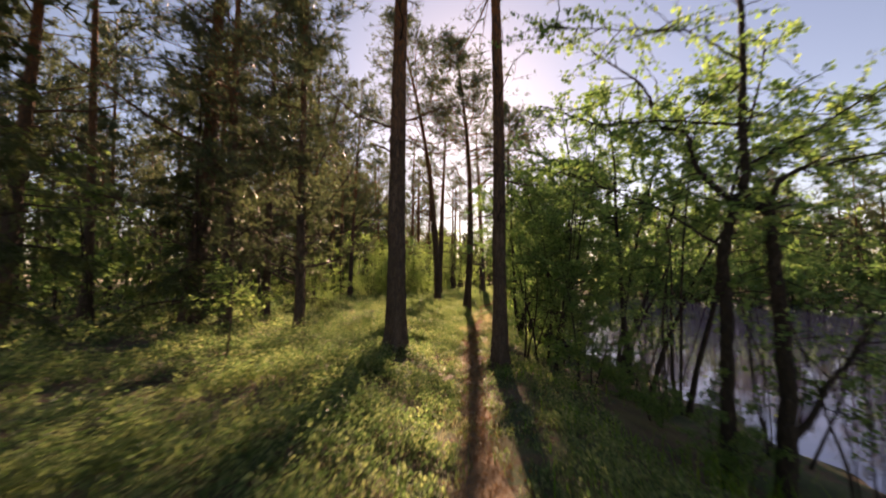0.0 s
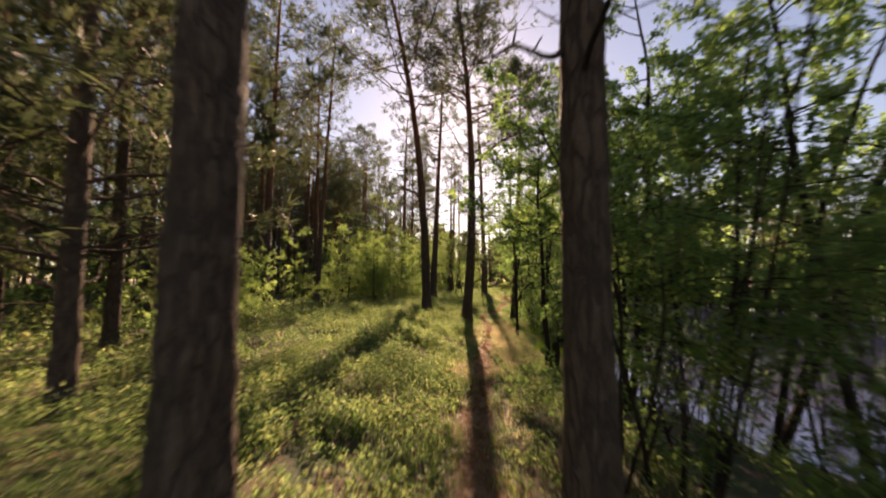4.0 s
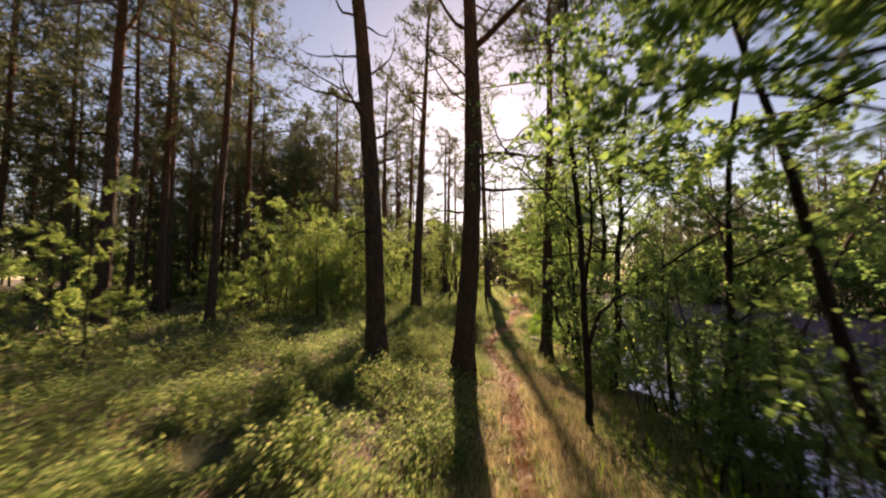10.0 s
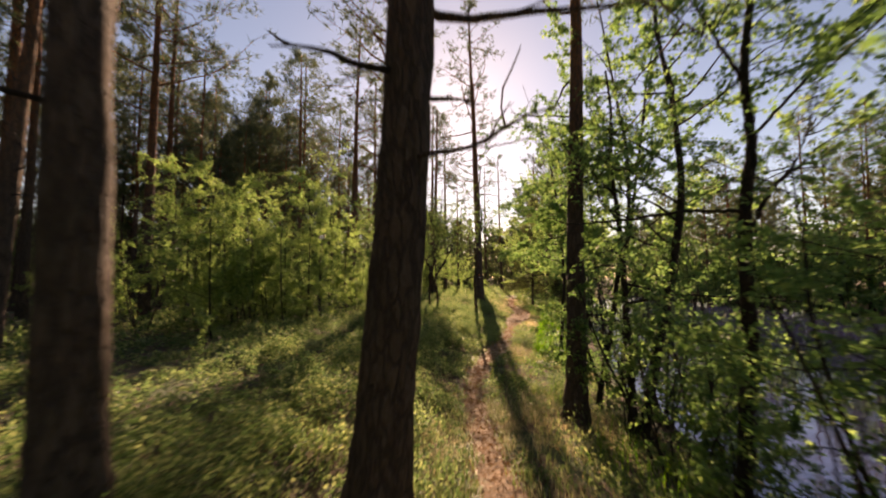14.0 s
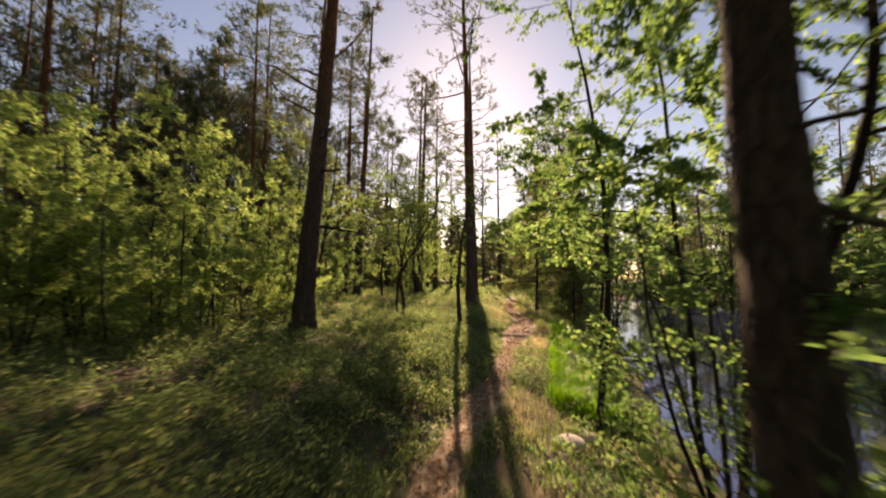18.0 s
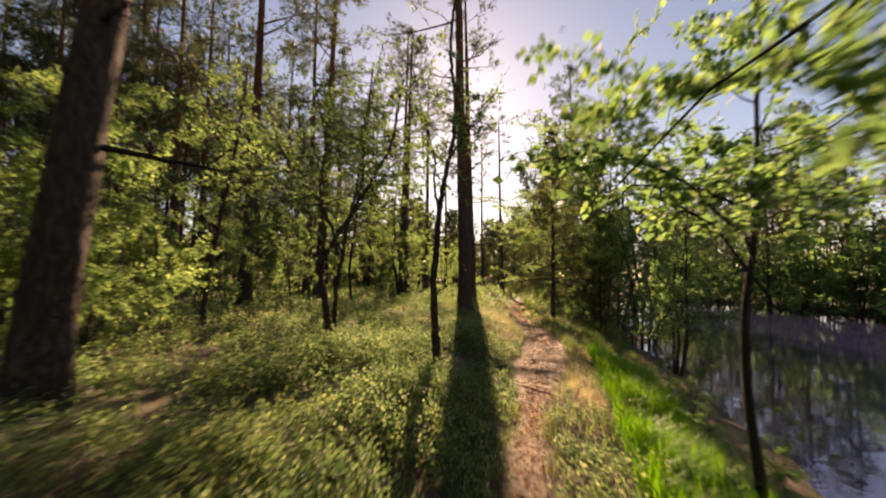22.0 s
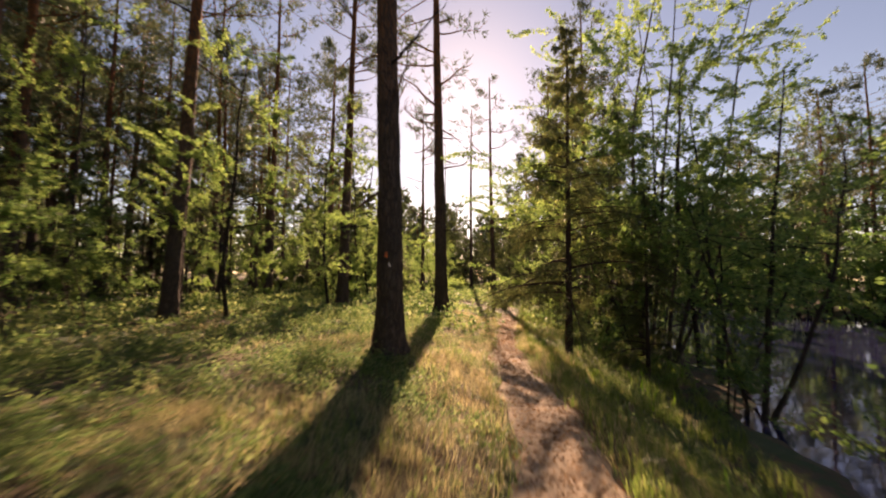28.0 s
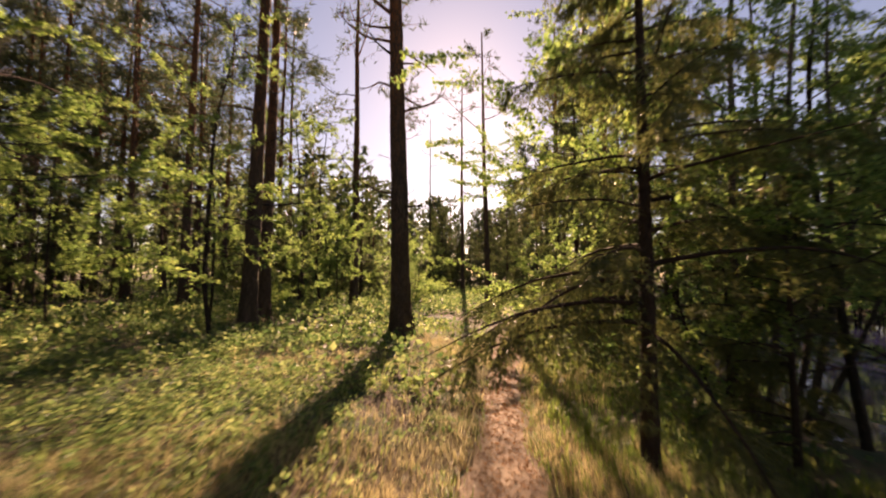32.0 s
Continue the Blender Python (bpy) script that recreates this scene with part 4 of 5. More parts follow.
crooked_tree("alder_tree", 3.09, 19.5, "slim forked alder on the bank", (
    ("trunk", 0.05, 0.025, [(0, 0, 0), (0.0, 0, 0.66), (-0.02, 0.02, 1.4), (-0.03, 0.02, 2.0), (-0.05, 0.03, 2.77), (-0.09, 0.05, 3.5), (-0.155, 0.06, 4.3), (-0.2, 0.1, 5.2), (-0.1, 0.2, 6.6)]),
    ("limb", 0.03, 0.008, [(-0.03, 0.02, 2.0), (0.06, 0.05, 2.4), (0.12, 0.06, 2.8), (0.15, 0.1, 3.5), (0.12, 0.1, 4.3), (0.3, 0.2, 5.4)]),
    ("limb", 0.014, 0.004, [(-0.05, 0.03, 2.8), (-0.4, 0.1, 3.3), (-0.8, 0.2, 3.7), (-1.2, 0.3, 4.3)]),
    ("limb", 0.014, 0.004, [(0.14, 0.1, 3.2), (0.6, 0.1, 3.6), (1.1, 0.2, 3.9), (1.7, 0.3, 4.2)]),
), 87, 24, ALDER_BARK, ALDER_LEAF, 0.06, "lakeside alders", 26)
crooked_tree("alder_tree", 4.92, 23.0, "dark crooked alder with a long level branch", (
    ("trunk", 0.085, 0.03, [(0, 0, 0), (0.12, 0, 1.1), (0.2, 0, 1.9), (0.2, 0.02, 2.85), (0.26, 0.03, 3.4), (0.38, 0.05, 4.1), (0.35, 0.08, 4.8), (0.5, 0.1, 5.8), (0.6, 0.1, 7.0)]),
    ("bare_branch", 0.02, 0.006, [(0.25, 0.02, 3.3), (-0.3, 0.2, 3.32), (-0.9, 0.4, 3.25), (-1.4, 0.5, 3.2), (-1.7, 0.6, 3.3)]),
    ("limb", 0.028, 0.006, [(0.22, 0.02, 3.0), (0.5, 0.0, 3.5), (0.8, 0.0, 3.8), (1.2, 0.1, 4.6)]),
    ("limb", 0.024, 0.006, [(0.36, 0.08, 4.7), (0.1, 0.1, 5.2), (-0.2, 0.1, 5.7), (-0.6, 0.2, 6.3)]),
    ("limb", 0.018, 0.005, [(0.38, 0.05, 4.1), (0.7, -0.3, 4.6), (1.0, -0.6, 5.0), (1.6, -0.8, 5.5)]),
), 88, 28, ALDER_BARK, ALDER_LEAF, 0.062, "lakeside alders", 26)
crooked_tree("rowan_tree", 3.6, 34.6, "crooked grey-stemmed rowan beside the path", (
    ("trunk", 0.06, 0.02, [(0, 0, 0), (-0.06, 0, 0.4), (-0.09, 0.03, 0.88), (-0.115, 0.02, 1.45), (-0.07, 0, 1.83), (-0.05, 0.02, 2.3), (0, 0.05, 2.68), (0.07, 0.08, 3.06), (0.16, 0.1, 3.5), (0.2, 0.15, 4.2), (0.1, 0.3, 5.0), (0.2, 0.4, 6.2)]),
    ("limb", 0.022, 0.005, [(-0.05, 0.02, 2.4), (-0.12, 0.1, 2.8), (-0.1, 0.15, 3.2), (-0.3, 0.2, 3.9), (-0.5, 0.3, 4.8)]),
    ("limb", 0.018, 0.005, [(0.1, 0.08, 3.2), (0.4, 0.2, 3.7), (0.7, 0.4, 4.4)]),
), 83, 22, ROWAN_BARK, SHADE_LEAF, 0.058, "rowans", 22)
crooked_tree("rowan_tree", 1.99, 34.4, "dark crooked rowan leaning over bilberry mounds", (
    ("trunk", 0.05, 0.018, [(0, 0, 0), (0.06, 0, 0.35), (0.04, 0, 0.7), (-0.04, 0.02, 1.06), (-0.075, 0.02, 1.28), (-0.02, 0, 1.5), (0.13, 0, 1.76), (0.29, 0.03, 2.02), (0.42, 0.05, 2.29), (0.55, 0.08, 2.5), (0.68, 0.1, 2.77), (0.86, 0.15, 3.1), (1.0, 0.3, 4.2)]),
    ("limb", 0.025, 0.006, [(-0.04, 0.01, 1.45), (-0.05, 0.05, 1.9), (-0.15, 0.1, 2.4), (-0.1, 0.2, 3.2), (-0.3, 0.3, 4.0)]),
    ("limb", 0.022, 0.005, [(0.42, 0.05, 2.3), (0.45, 0.2, 2.8), (0.4, 0.3, 3.4), (0.6, 0.3, 4.3)]),
    ("limb", 0.02, 0.005, [(0.13, 0, 1.76), (-0.2, 0.3, 2.3), (-0.6, 0.5, 2.8), (-1.0, 0.6, 3.3)]),
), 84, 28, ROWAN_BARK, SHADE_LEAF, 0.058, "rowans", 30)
crooked_tree("rowan_tree", 1.76, 36.2, "slender rowan with a full green crown", (
    ("trunk", 0.045, 0.015, [(0, 0, 0), (-0.07, 0, 0.38), (-0.056, 0.02, 1.08), (0.056, 0.03, 1.64), (0.10, 0.05, 2.13), (0.245, 0.05, 2.76), (0.35, 0.1, 3.4), (0.42, 0.1, 4.2), (0.5, 0.2, 5.4)]),
    ("limb", 0.02, 0.005, [(0.05, 0.03, 1.6), (-0.25, 0.1, 2.2), (-0.45, 0.1, 3.0), (-0.8, 0.2, 3.6)]),
    ("limb", 0.02, 0.005, [(0.15, 0.05, 2.3), (0.5, 0.1, 2.8), (0.9, 0.1, 3.3), (1.2, 0.1, 3.8)]),
    ("limb", 0.016, 0.004, [(0.35, 0.1, 3.4), (0.05, 0.2, 3.9), (-0.2, 0.3, 4.6)]),
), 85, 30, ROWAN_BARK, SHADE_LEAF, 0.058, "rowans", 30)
crooked_tree("rowan_tree", -1.1, 36.9, "leaning rowan in the shaded clearing", (
    ("trunk", 0.06, 0.02, [(0, 0, 0), (0.04, 0, 0.6), (0.15, 0.02, 1.54), (0.3, 0.05, 2.6), (0.42, 0.1, 3.4), (0.54, 0.1, 4.3), (0.6, 0.2, 5.6)]),
    ("limb", 0.022, 0.005, [(0.2, 0.03, 1.9), (-0.2, 0.1, 2.5), (-0.7, 0.1, 3.0), (-1.2, 0.2, 3.4)]),
    ("limb", 0.022, 0.005, [(0.3, 0.05, 2.6), (0.8, 0, 3.1), (1.3, -0.1, 3.7)]),
    ("limb", 0.018, 0.004, [(0.42, 0.1, 3.5), (-0.1, 0.2, 4.2), (-0.7, 0.2, 4.8)]),
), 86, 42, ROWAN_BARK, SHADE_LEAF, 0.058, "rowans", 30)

# an alder whose bough hangs over the path
hanger = broadleaf("alder_tree", 6.6, 32.6, 5.5, 608, "slim alder reaching a leafy bough over the path", ALDER_BARK, ALDER_LEAF, 1, 0.05, (0.03, 0), 3000, 0.085, 0.45, 0.3, 0.25, near=True)
rb = np.random.default_rng(41)
for z0, x1, y1, z1 in ((2.5, -2.2, -0.9, 3.25), (2.2, -1.5, -0.3, 3.1), (2.9, -2.0, 0.5, 3.6)):
    t = np.linspace(0, 1, 9)[:, None]
    bough = np.array([[0.05, 0, z0]]) * (1 - t) + np.array([[x1, y1, z1]]) * t + np.array([[0, 0, 0.35]]) * np.sin(t * np.pi) + rb.normal(0, 0.03, (9, 3))
    pc = Pieces()
    add_tube(pc, bough, np.linspace(0.02, 0.005, 9), 6)
    at = []
    for s in range(26):
        k = rb.integers(3, 9)
        tw = wander(rb, bough[k], rb.normal(0, 1, 3) * (1, 1, 0.4) + (-0.4, 0, -0.1), rb.uniform(0.25, 0.5), 4, 0.2, -0.05)
        add_tube(pc, tw, np.linspace(0.005, 0.002, 5), 4)
        for q in range(9):
            f = rb.uniform(0.5, 3.99)
            at.append(tw[int(f)] + (tw[int(f) + 1] - tw[int(f)]) * (f % 1))
    add_leaves(pc, np.array(at), 0.095, rb, 1, 0.5, 0.8)
    part("overhanging_bough", pc, [ALDER_BARK, ALDER_LEAF], hanger)

# an old alder that leans out over the water
leaner = broadleaf("alder_tree", 2.95, 14.8, 7.5, 610, "old dark alder with a trunk leaning over water", ALDER_BARK, ALDER_LEAF, 2, 0.075, (0.17, 0.02), 9000, 0.074, 0.5, 0.34, 0.3, near=True)
pc = Pieces()
bow = np.array([(0, 0, -0.1), (0.12, 0.02, 0.7), (0.4, 0.0, 1.35), (0.95, -0.1, 1.75), (1.7, -0.25, 1.9), (2.6, -0.3, 2.15), (3.5, -0.2, 2.6)])
t = np.linspace(0, 6, 25)
bow = np.column_stack([np.interp(t, range(7), bow[:, k]) for k in range(3)]) + rb.normal(0, 0.015, (25, 3))
add_tube(pc, bow, np.linspace(0.105, 0.035, 25), 12, 0, 0.05, rb, 0.3)
part("leaning_trunk", pc, ALDER_BARK, leaner)
pc, at = Pieces(), []
for s in range(46):
    k = rb.integers(9, 25)
    tw = wander(rb, bow[k], rb.normal(0, 1, 3) * (1, 1, 0.6) + (0.2, 0, 0.3), rb.uniform(0.4, 1.1), 5, 0.2, -0.03)
    add_tube(pc, tw, np.linspace(0.009, 0.002, 6), 4)
    for q in range(34):
        f = rb.uniform(0.8, 4.99)
        at.append(tw[int(f)] + (tw[int(f) + 1] - tw[int(f)]) * (f % 1) + rb.normal(0, 0.04, 3))
add_leaves(pc, np.array(at), 0.085, rb, 1, 0.35, 0.75)
part("foliage", pc, [ALDER_BARK, ALDER_LEAF], leaner)
for k, tall in ((8, 3.0), (12, 3.2), (16, 2.8), (20, 2.4), (24, 2.0)):
    pc, at = Pieces(), []
    limb = wander(rb, bow[k], (0.25, rb.uniform(-0.3, 0.3), 1), tall, 10, 0.13, 0.0)
    add_tube(pc, limb, np.linspace(0.03, 0.006, 11), 7, 0, 0.04, rb)
    limb_part = part("limb", pc, ALDER_BARK, leaner)
    pc = Pieces()
    for s in range(34):
        tw = wander(rb, limb[rb.integers(2, 11)], rb.normal(0, 1, 3) * (1, 1, 0.5) + (0.1, 0, 0.1), rb.uniform(0.5, 1.3), 5, 0.2, -0.03)
        add_tube(pc, tw, np.linspace(0.008, 0.002, 6), 4)
        at += [tw[int(f)] + (tw[int(f) + 1] - tw[int(f)]) * (f % 1) + rb.normal(0, 0.03, 3) for f in rb.uniform(0.8, 4.99, 38)]
    add_leaves(pc, np.array(at), 0.08, rb, 1, 0.35, 0.75)
    part("foliage", pc, [ALDER_BARK, ALDER_LEAF], limb_part)

# a low stem of the bank alder that reaches out over the water
bank_alder = next(o for o in bpy.data.objects if o.name.startswith("alder_tree") and abs(o.location.x - 3.09) < 0.01)
bow = np.array([(0.0, 0, 1.15), (0.1, 0.02, 1.5), (0.25, 0.05, 1.72), (0.6, 0.1, 1.95), (1.1, 0.2, 2.25), (2.1, 0.35, 2.8)])
t = np.linspace(0, 5, 21)
bow = np.column_stack([np.interp(t, range(6), bow[:, k]) for k in range(3)]) + rb.normal(0, 0.012, (21, 3))
pc, at = Pieces(), []
add_tube(pc, bow, np.linspace(0.034, 0.012, 21), 9, 0, 0.05, rb)
low_stem = part("low_stem", pc, ALDER_BARK, bank_alder)
pc = Pieces()
for s in range(16):
    tw = wander(rb, bow[rb.integers(11, 21)], rb.normal(0, 1, 3) * (1, 1, 0.6) + (0.3, 0, 0.3), rb.uniform(0.3, 0.8), 5, 0.2, -0.03)
    add_tube(pc, tw, np.linspace(0.007, 0.002, 6), 4)
    at += [tw[int(f)] + (tw[int(f) + 1] - tw[int(f)]) * (f % 1) for f in rb.uniform(0.8, 4.99, 22)]
add_leaves(pc, np.array(at), 0.085, rb, 1, 0.35, 0.75)
part("foliage", pc, [ALDER_BARK, ALDER_LEAF], low_stem)

# a dead pine, bare to the tip
rs = np.random.default_rng(43)
snag = thing("dead_pine", 6.2, 66.0, "bare grey dead pine pole with stubs", "tree")
stem = stem_line(11.5, (0, 0), (0, 0), 0.03, rs, 24)
pc = Pieces()
add_tube(pc, stem, 0.075 * (1 - 0.8 * np.linspace(0, 1, 24)), 8, 0, 0.03, rs, 0.3)
part("trunk", pc, DEADWOOD, snag)
for k in range(9):
    part("dead_branch", dead_branch(rs, stem, 3.5 + 0.8 * k, 0.016, rs.uniform(0.4, 1.2), rs.uniform(0, 6.28)), DEADWOOD, snag)

# the painted waymark on the tall pine: an orange dot above a white one
marked_pine = next(o for o in bpy.data.objects if o.name.startswith("pine_tree") and abs(o.location.x - 4.54) < 0.01)
for name, height, turn, tall, wide, paint in (("orange_waymark", 1.63, -82, 0.055, 0.06, ORANGE_PAINT), ("white_waymark", 1.49, -70, 0.045, 0.05, WHITE_PAINT)):
    cx, rad, pc = -0.03 * height, 0.20 * (1 - 0.82 * (height / 18) ** 1.1) + 0.023, Pieces()
    rings = np.linspace(0, 2 * np.pi, 17)[:-1]
    inner = [np.column_stack([k * np.cos(rings) * wide / rad, k * np.sin(rings) * tall]) for k in (0.02, 0.5, 1.0)]
    pts = np.concatenate(inner)
    a = radians(turn) + pts[:, 0]
    v = np.column_stack([cx + rad * np.cos(a), rad * np.sin(a), height + pts[:, 1]])
    q = [(r0 * 16 + i, r0 * 16 + (i + 1) % 16, r0 * 16 + 16 + (i + 1) % 16, r0 * 16 + 16 + i) for r0 in (0, 1) for i in range(16)]
    part(name, pc.add(v, q), paint, marked_pine, "round painted trail mark")

spruce(8.3, 44.7, 7.8, 701, "young spruce with drooping sunlit boughs", spread=0.285, low=0.17)
spruce(10.6, 45.6, 4.6, 704, "low dark spruce on the lake bank", spread=0.30)
spruce(10.9, 53.5, 9.0, 702, "tall dark spruce behind the path", needles=SHADED_NEEDLES, fine=0.65)
spruce(11.5, 68.0, 8.0, 703, "dark spruce beyond the end of the path", needles=SHADED_NEEDLES, fine=0.55)
spruce(12.3, 50.6, 9.5, 705, "broad dark spruce on the lake shore", needles=SHADED_NEEDLES, fine=0.7, spread=0.34)
DARK = [spruce(-40 - 4 * k, -60, 6.0 + 1.3 * k, 720 + k, "dense dark spruce in the shaded wood", spread=0.32, needles=SHADED_NEEDLES, fine=0.5, group="dark spruces") for k in range(3)]
repeat(DARK, scatter(17, (-9, 2.5, 57, 78), 1.7, lambda x, y: True) + scatter(5, (-19, -10, 42, 57), 1.8, lambda x, y: True) + scatter(6, (-14, -8, 48, 60), 1.6, lambda x, y: True) + scatter(6, (9, 16, 60, 78), 1.6, lambda x, y: trail_x(y) + 1.6 < x < shore_x(y) - 0.5) + scatter(4, (4, 8, 68, 84), 1.4, lambda x, y: x < trail_x(y) - 1.2) + [(8.9, 80.0), (10.4, 82.5), (9.6, 86.0), (7.4, 78.5), (11.8, 79.0), (8.2, 88.0), (11.0, 90.0), (12.8, 84.0), (6.4, 84.0), (9.9, 93.0), (-6.4, 10.4), (-4.9, 14.6), (-8.8, 7.6), (-7.6, 13.0)], 0.8, 1.25)
# half-grown birches whose crowns meet over the clearing
YOUNG = [broadleaf("birch_tree", -40 - 4 * k, -66, 8.0 + k, 640 + k, "half-grown birch with a full sunlit crown", ALDER_BARK, BIRCH_LEAF, 1 + k % 2, 0.06, (0.02, 0), 15000, 0.056, 0.22, 0.34, 0.2, "half-grown birches", near=True) for k in range(3)]
repeat(YOUNG, [(1.4, 55.4), (-8.0, 42.5), (-5.6, 47.6), (1.9, 48.8), (0.0, 46.0), (12.6, 46.6), (1.8, 57.0), (11.6, 57.2)], 0.8, 1.15)


# ---- forest floor ----
r = np.random.default_rng(21)


def patches(x, y, s, k):
    return np.sin(x * s + 2 * np.sin(y * s * 0.7 + k)) * np.sin(y * s * 1.1 + 1.7 * np.sin(x * s * 0.6 + k))


def strewn(count, x0, x1, y0, y1):
    return r.uniform(x0, x1, count), r.uniform(y0, y1, count)


def off_path(x, y, gap):
    return np.abs(x - trail_x(y)) > gap


def dry_land(x, y):
    return (x < shore_x(y) + 0.02) | (x > far_x(y) + 2) | (y > 84)


def grassy(x, y):
    """Where straw-coloured grass wins over bilberry."""
    u = x - stroll_x(y)
    g = patches(x, y, 0.8, 2.6)
    g = g + 1.15 * smoothstep(10, 13, y) * (1 - smoothstep(20, 24, y)) * np.exp(-((u - 0.5) / 1.2) ** 2)
    v = x - trail_x(y)
    g = g - 0.75 * smoothstep(8, 11, y) * (1 - smoothstep(28, 31, y)) * (1 - smoothstep(-1.3, -0.5, v))
    g = g + 1.3 * smoothstep(27, 30, y) * (1 - smoothstep(39, 42, y)) * np.exp(-((v - 0.75) / 0.4) ** 2)
    return g - 0.7 * (1 - smoothstep(8, 11, y)) + 1.45 * smoothstep(36, 40, y) * np.exp(-((u - 0.2) / 1.7) ** 2) - 0.8 * np.exp(-((y - 33) / 4) ** 2)


def shrub_height(x, y):
    """The uneven top of the bilberry: mounds a metre or two across, and gaps."""
    k = 0.45 * patches(x, y, 1.5, 0.3) + 0.55 * patches(x, y, 2.9, 0.7) + 0.3 * patches(x, y, 5.3, 1.9)
    return 0.17 + 0.26 * np.clip(k, -0.6, 1.0)


# bilberry: upright leafy sprigs, thick near the walk, coarser farther off
pc = Pieces()
for count, zone, leaf, per in ((64000, (-3.2, 2.3, 0.6, 46), 0.036, 11), (22000, (-6.5, -3.2, 1, 50), 0.042, 11), (11000, (-11, -6.3, 2, 56), 0.066, 10)):
    x, y = strewn(count, *zone)
    x = x + stroll_x(y)
    h = shrub_height(x, y)
    u = x - trail_x(y)
    keep = off_path(x, y, path_half(y) + 0.10) & dry_land(x, y) & (grassy(x, y) + r.normal(0, 0.3, count) < 0.7) & ((u < 0) | (r.random(count) < 0.55)) & (h + r.normal(0, 0.05, count) > 0.10)
    x, y, h = x[keep], y[keep], h[keep]
    h = np.maximum(h, 0.07) * (0.4 + 0.6 * smoothstep(0.25, 1.0, np.abs(x - trail_x(y)))) * r.uniform(0.6, 1.25, len(x))
    foot = np.repeat(on_land(x, y), per, 0)
    lean = np.repeat(r.normal(0, 0.38, (len(x), 2)), per, 0)
    f = np.tile((np.arange(per) + 0.5) / per, len(x)) ** 0.7
    hh = np.repeat(h, per) * f
    at = foot + np.column_stack([lean * hh[:, None] + r.normal(0, leaf * 0.7, (len(foot), 2)), hh])
    add_leaves(pc, at, leaf, r, 0, -0.35, 0.66, 0.6, 1.2)
for count, zone, leaf, tall, per, spread in ((4600, (-34, 16, 3, 84), 0.16, 0.42, 14, 0.4), (5200, (-6, 16, 46, 84), 0.11, 0.38, 18, 0.25)):
    x, y = strewn(count, *zone)
    far = zone[0] < -20
    keep = off_path(x, y, path_half(y) * (y < 56) + 0.12) & dry_land(x, y) & ((grassy(x, y) + r.normal(0, 0.3, count) < 0.75) | (y > 54))
    if far:
        keep &= (x < stroll_x(y) - 8) | (y > 47)
    x, y = x[keep], y[keep]
    h = tall * (0.62 + 0.45 * patches(x, y, 1.5, 0.3)) * r.uniform(0.7, 1.2, len(x))
    base, hh = np.repeat(on_land(x, y), per, 0), np.repeat(np.maximum(h, 0.06), per)
    off = r.normal(0, 1, (len(base), 2)) * spread
    dome = np.exp(-(off ** 2).sum(1) / (2.4 * spread ** 2))
    at = base + np.column_stack([off, hh * dome * r.uniform(0.35, 1.1, len(base)) ** 0.6])
    add_leaves(pc, at, leaf, r, 0, -0.25, 0.68, 0.6, 1.2)
# larger mounds among them
y = r.uniform(1.5, 38, 62)
x = trail_x(y) - 0.75 - r.gamma(1.6, 0.8, 62)
mounds = [(2.45, 34.15, 5200, 0.62, 0.5), (2.95, 33.2, 2400, 0.42, 0.3), (2.7, 35.4, 2600, 0.45, 0.36), (1.5, 33.2, 2600, 0.5, 0.4)] + [(a, b, 1500, r.uniform(0.25, 0.48), r.uniform(0.24, 0.46)) for a, b in zip(x, y)]
for mx_, my_, n, w, tall in mounds:
    d = unit(r.normal(0, 1, (n, 3)) * (1, 1, 0.8))
    d[:, 2] = np.abs(d[:, 2])
    k = r.uniform(0.4, 1.08, (n, 1)) ** 0.6 * (1 + 0.15 * np.sin(5 * np.arctan2(d[:, 1:2], d[:, :1]) + mx_))
    add_leaves(pc, on_land(np.full(n, mx_), np.full(n, my_)) + d * k * (w, w, tall), 0.036, r, 0, -0.25, 0.68, 0.6, 1.2)
bilberry = tagged(new("bilberry_shrubs", pc.mesh("bilberry_shrubs", BILBERRY_LEAF, False)), "low bilberry shrubs with small bright green leaves", "undergrowth", kind="stuff")

pc = Pieces()
for count, zone, tall, wide in ((380000, (-3.6, 3.4, 0.6, 50), 0.12, 0.0024), (24000, (-10, -3.4, 2, 58), 0.2, 0.006)):
    x, y = strewn(count, *zone)
    x = x + stroll_x(y)
    keep = off_path(x, y, path_half(y) + 0.04) & dry_land(x, y) & (grassy(x, y) + r.normal(0, 0.3, count) > 0.55)
    x, y = x[keep], y[keep]
    k = np.arange(len(x)) // 14 * 14
    tuft = (np.arange(len(x)) // 14) % 3 > 0
    x, y = np.where(tuft, x[k] + r.normal(0, 0.055, len(x)), x), np.where(tuft, y[k] + r.normal(0, 0.055, len(x)), y)
    add_blades(pc, on_land(x, y, 0.01), np.where(tuft, tall * 1.5, tall), r, 0, wide, 1.6)
tagged(new("dry_grass", pc.mesh("dry_grass", STRAW, False)), "tufts of dry straw-coloured grass", "grass", kind="stuff")

pc = Pieces()
x, y = strewn(70000, 0, 12, 1, 54)
u = x - trail_x(y)
edge = shore_x(y) - x
keep = dry_land(x, y) & (u > np.where((y > 29) & (y < 41), 1.25, 0.5)) & (patches(x, y, 1.1, 4.0) + r.normal(0, 0.3, 70000) > np.where((y > 31) & (y < 40), 0.4, 0.55))
add_blades(pc, on_land(x[keep], y[keep], 0.01), np.where(edge[keep] < 1.5, 0.5, 0.22), r, 0, 0.005, 0.7)
x, y = strewn(1100, 1.1, 2.2, 30, 38)
x, y = np.repeat(x, 16) + r.normal(0, 0.06, 17600), np.repeat(y, 16) + r.normal(0, 0.06, 17600)
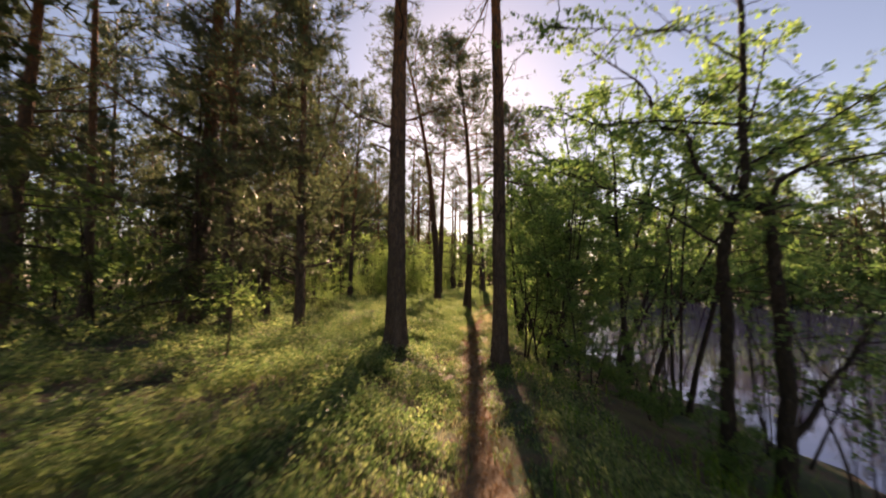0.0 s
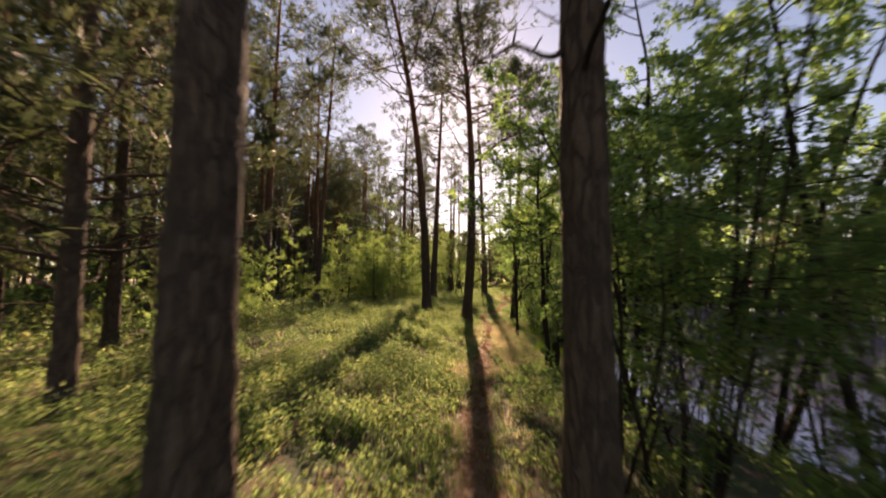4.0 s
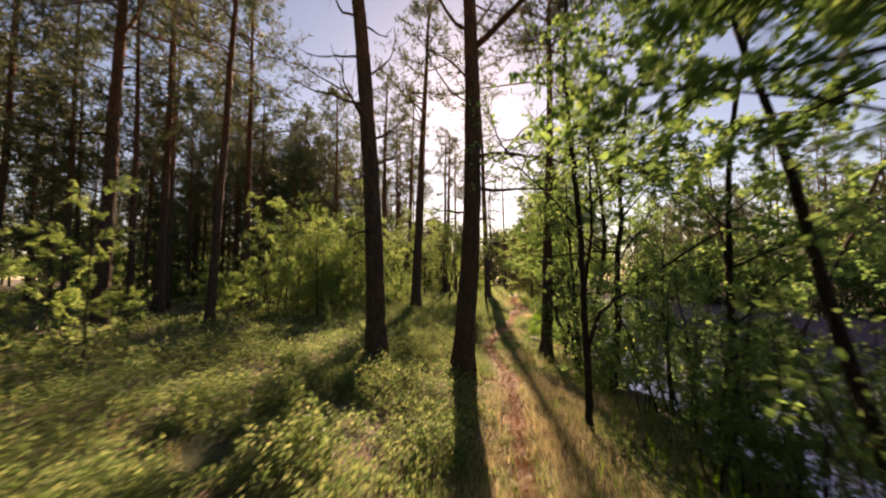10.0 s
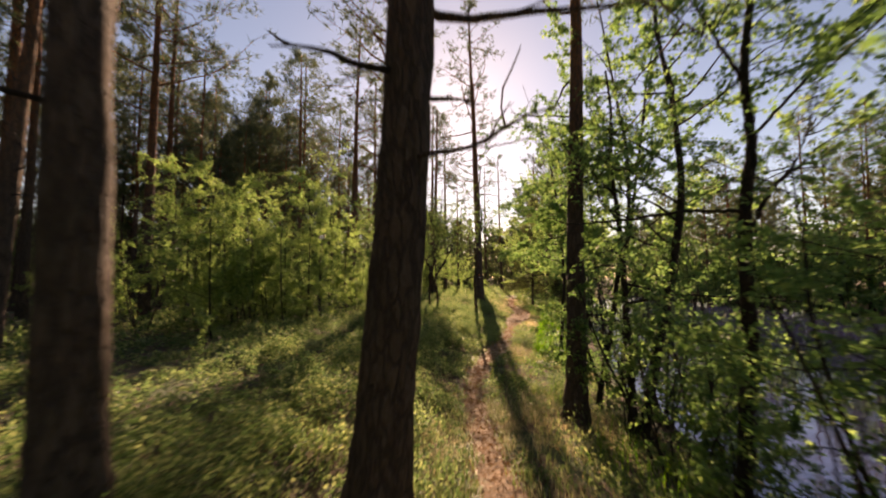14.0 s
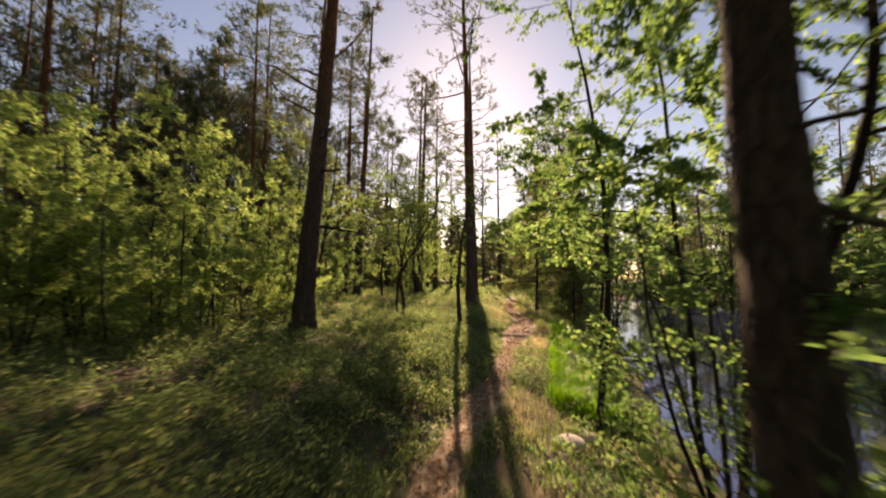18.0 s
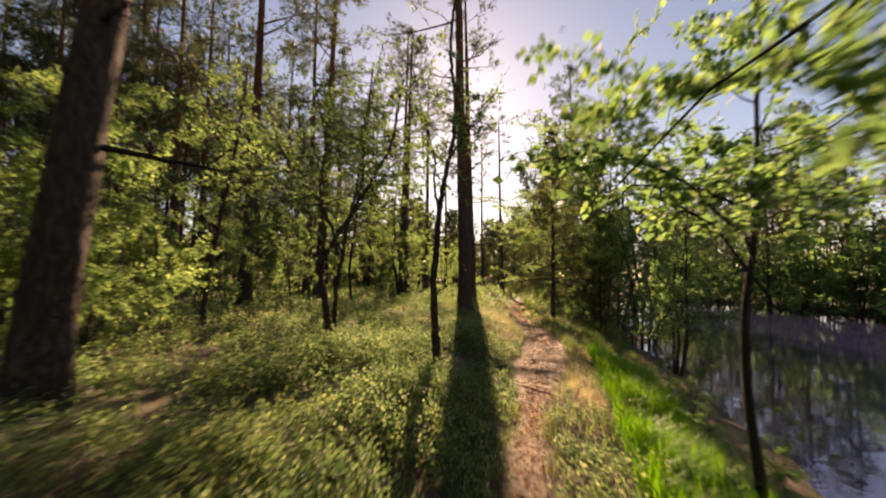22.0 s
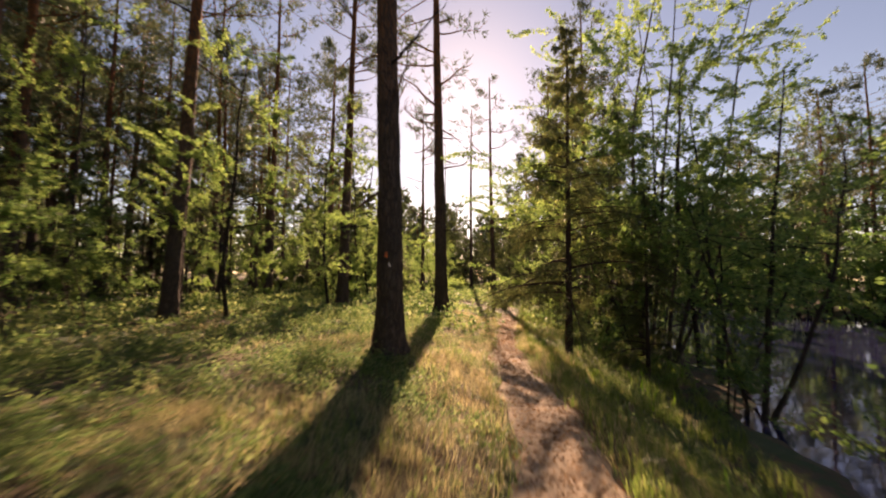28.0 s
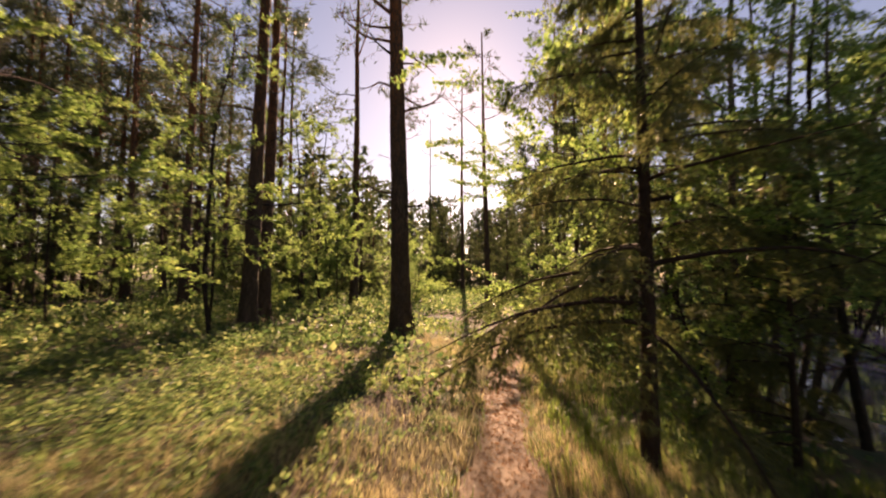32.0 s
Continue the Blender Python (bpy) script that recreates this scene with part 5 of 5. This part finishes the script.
x = x + trail_x(y)
keep = patches(x, y, 2.0, 1.0) + r.normal(0, 0.3, 17600) > -0.1
add_blades(pc, on_land(x[keep], y[keep], 0.01), 0.5, r, 0, 0.0055, 0.75)
tagged(new("bank_sedge", pc.mesh("bank_sedge", SEDGE, False)), "vivid green sedge tufts on the lake bank", "grass", kind="stuff")

pc = Pieces()
x, y = strewn(60000, -3.4, 2.5, 0.6, 52)
x = x + stroll_x(y)
keep = off_path(x, y, path_half(y) + 0.06) & dry_land(x, y) & (patches(x, y, 1.4, 5.0) + r.normal(0, 0.3, 60000) > 0.35)
add_blades(pc, on_land(x[keep], y[keep], 0.01), 0.2, r, 0, 0.0045, 0.8)
y = r.uniform(0.6, 52, 22000)
x = trail_x(y) + r.choice([-1, 1], 22000) * (path_half(y) + r.normal(0.05, 0.06, 22000))
keep = patches(x, y, 3.0, 2.0) + r.normal(0, 0.4, 22000) > 0.1
add_blades(pc, on_land(x[keep], y[keep], 0.02), 0.11, r, 0, 0.0035, 1.3)
x, y = strewn(18000, -3.6, 1.8, 0.6, 53)
x = x + stroll_x(y)
keep = off_path(x, y, path_half(y) + 0.08) & dry_land(x, y)
add_blades(pc, on_land(x[keep], y[keep], 0.01), 0.085, r, 0, 0.004, 1.4)
# grass tufts under the spruces and along the far bank
x, y = strewn(1500, 0.5, 4.5, 38, 54)
x, y = np.repeat(x, 14) + r.normal(0, 0.06, 21000), np.repeat(y, 14) + r.normal(0, 0.06, 21000)
x = x + trail_x(y)
keep = dry_land(x, y)
add_blades(pc, on_land(x[keep], y[keep], 0.01), 0.26, r, 0, 0.0055, 0.9)
tagged(new("green_grass", pc.mesh("green_grass", FRESH, False)), "fresh green grass between the shrubs", "grass", kind="stuff")

pc = Pieces()
x, y = strewn(90000, -3, 9, 0, 50)
u = np.abs(x - trail_x(y))
keep = dry_land(x, y) & (r.random(90000) < 0.75 * np.exp(-u * 1.1))
at = on_land(x[keep], y[keep]) + (0, 0, 0.02)
add_leaves(pc, at, 0.035, r, 0, 0.0, 0.6, 0.15)
y = r.uniform(0, 52, 16000)
x = trail_x(y) + r.normal(0, 0.6, 16000) * (path_half(y) + 0.1)
add_leaves(pc, on_land(x, y) + (0, 0, -0.008), 0.07, r, 0, 0.0, 0.09, 0.05, 0.3)
y = r.uniform(0, 52, 7000)
x = trail_x(y) + r.normal(0, 0.7, 7000) * (path_half(y) + 0.1)
add_leaves(pc, on_land(x, y) + (0, 0, -0.006), 0.03, r, 0, 0.0, 0.6, 0.12, 0.4)
tagged(new("leaf_litter", pc.mesh("leaf_litter", LITTER, False)), "brown fallen leaves and needles on the path", "litter", kind="stuff")


def small(name, x, y, pieces, mats, label, category, group=""):
    ob = new(name, pieces.mesh(name, mats))
    ob.location = (x, y, float(land(x, y)))
    return tagged(ob, label, category, group)


def boulder(x, y, size, seed, label):
    rr = np.random.default_rng(seed)
    bm = bmesh.new()
    bmesh.ops.create_icosphere(bm, subdivisions=3, radius=1)
    for v in bm.verts:
        k = 1 + 0.18 * noise.noise(v.co * 1.3 + Vector((seed, 0, 0))) + 0.05 * noise.noise(v.co * 4)
        v.co = Vector((v.co.x * size[0], v.co.y * size[1], v.co.z * size[2])) * k
    me = bpy.data.meshes.new("stone")
    bm.to_mesh(me)
    bm.free()
    me.shade_smooth()
    me.materials.append(STONE)
    ob = new("stone", me)
    ob.location, ob.rotation_euler = (x, y, float(land(x, y)) + size[2] * 0.25), (0.1, 0.05, rr.uniform(0, 6))
    return tagged(ob, label, "stone")


boulder(4.55, 28.9, (0.26, 0.18, 0.09), 3, "flat pale stone on the bank")
boulder(4.95, 29.3, (0.15, 0.12, 0.07), 5, "small pale stone at the bank edge")

# roots that cross the path, and fallen sticks
r = np.random.default_rng(31)
for y, way, ln in ((33.3, 0.7, 0.8), (34.6, 2.3, 0.9), (36.4, 0.9, 0.7), (38.4, 2.5, 0.8)):
    x0 = float(trail_x(y)) - math.cos(way) * ln / 2
    p = wander(r, (0, 0, 0), (math.cos(way), math.sin(way), 0), ln, 8, 0.3)
    p[:, 2] = land(p[:, 0] + x0, p[:, 1] + y) - land(x0, y) - 0.020 + 0.016 * np.sin(np.linspace(0.1, 3.0, 9))
    pc = Pieces()
    add_tube(pc, p, np.linspace(0.012, 0.005, 9), 7, 0, 0.06, r)
    small("tree_root", x0, y, pc, PINE_BARK, "bare brown root crossing the earth path", "root", "path roots")
for k in range(16):
    y = r.uniform(4, 46)
    x0 = float(stroll_x(y)) - r.uniform(1.2, 4.0)
    way, ln = r.uniform(0, 6.28), r.uniform(0.5, 1.5)
    p = wander(r, (0, 0, 0), (math.cos(way), math.sin(way), 0), ln, 7, 0.1)
    p[:, 2] = land(p[:, 0] + x0, p[:, 1] + y) - land(x0, y) + 0.02
    pc = Pieces()
    add_tube(pc, p, np.linspace(0.018, 0.005, 8), 6, 0, 0.08, r)
    small("fallen_stick", x0, y, pc, DEADWOOD, "grey fallen stick on the forest floor", "stick", "fallen sticks")

# floating leaves on the lake
pc = Pieces()
x, y = strewn(900, 4.2, 16, 1, 50)
keep = (x > shore_x(y) + 0.2) & (x < shore_x(y) + 4) & (patches(x, y, 1.2, 0.5) > 0.1)
ang = np.linspace(0.25, 6.03, 9)
for px_, py_, s, t in zip(x[keep], y[keep], r.uniform(0.03, 0.09, keep.sum()), r.uniform(0, 6.28, keep.sum())):
    ring = np.column_stack([px_ + s * np.cos(ang + t), py_ + s * np.sin(ang + t), np.full(9, WATER_Z + 0.006)])
    pc.add(np.concatenate([[(px_, py_, WATER_Z + 0.004)], ring]), [(0, i, i + 1) for i in range(1, 9)])
tagged(new("floating_leaves", pc.mesh("floating_leaves", ALDER_LEAF, False)), "dark leaves floating on the lake surface", "water plants", kind="stuff")
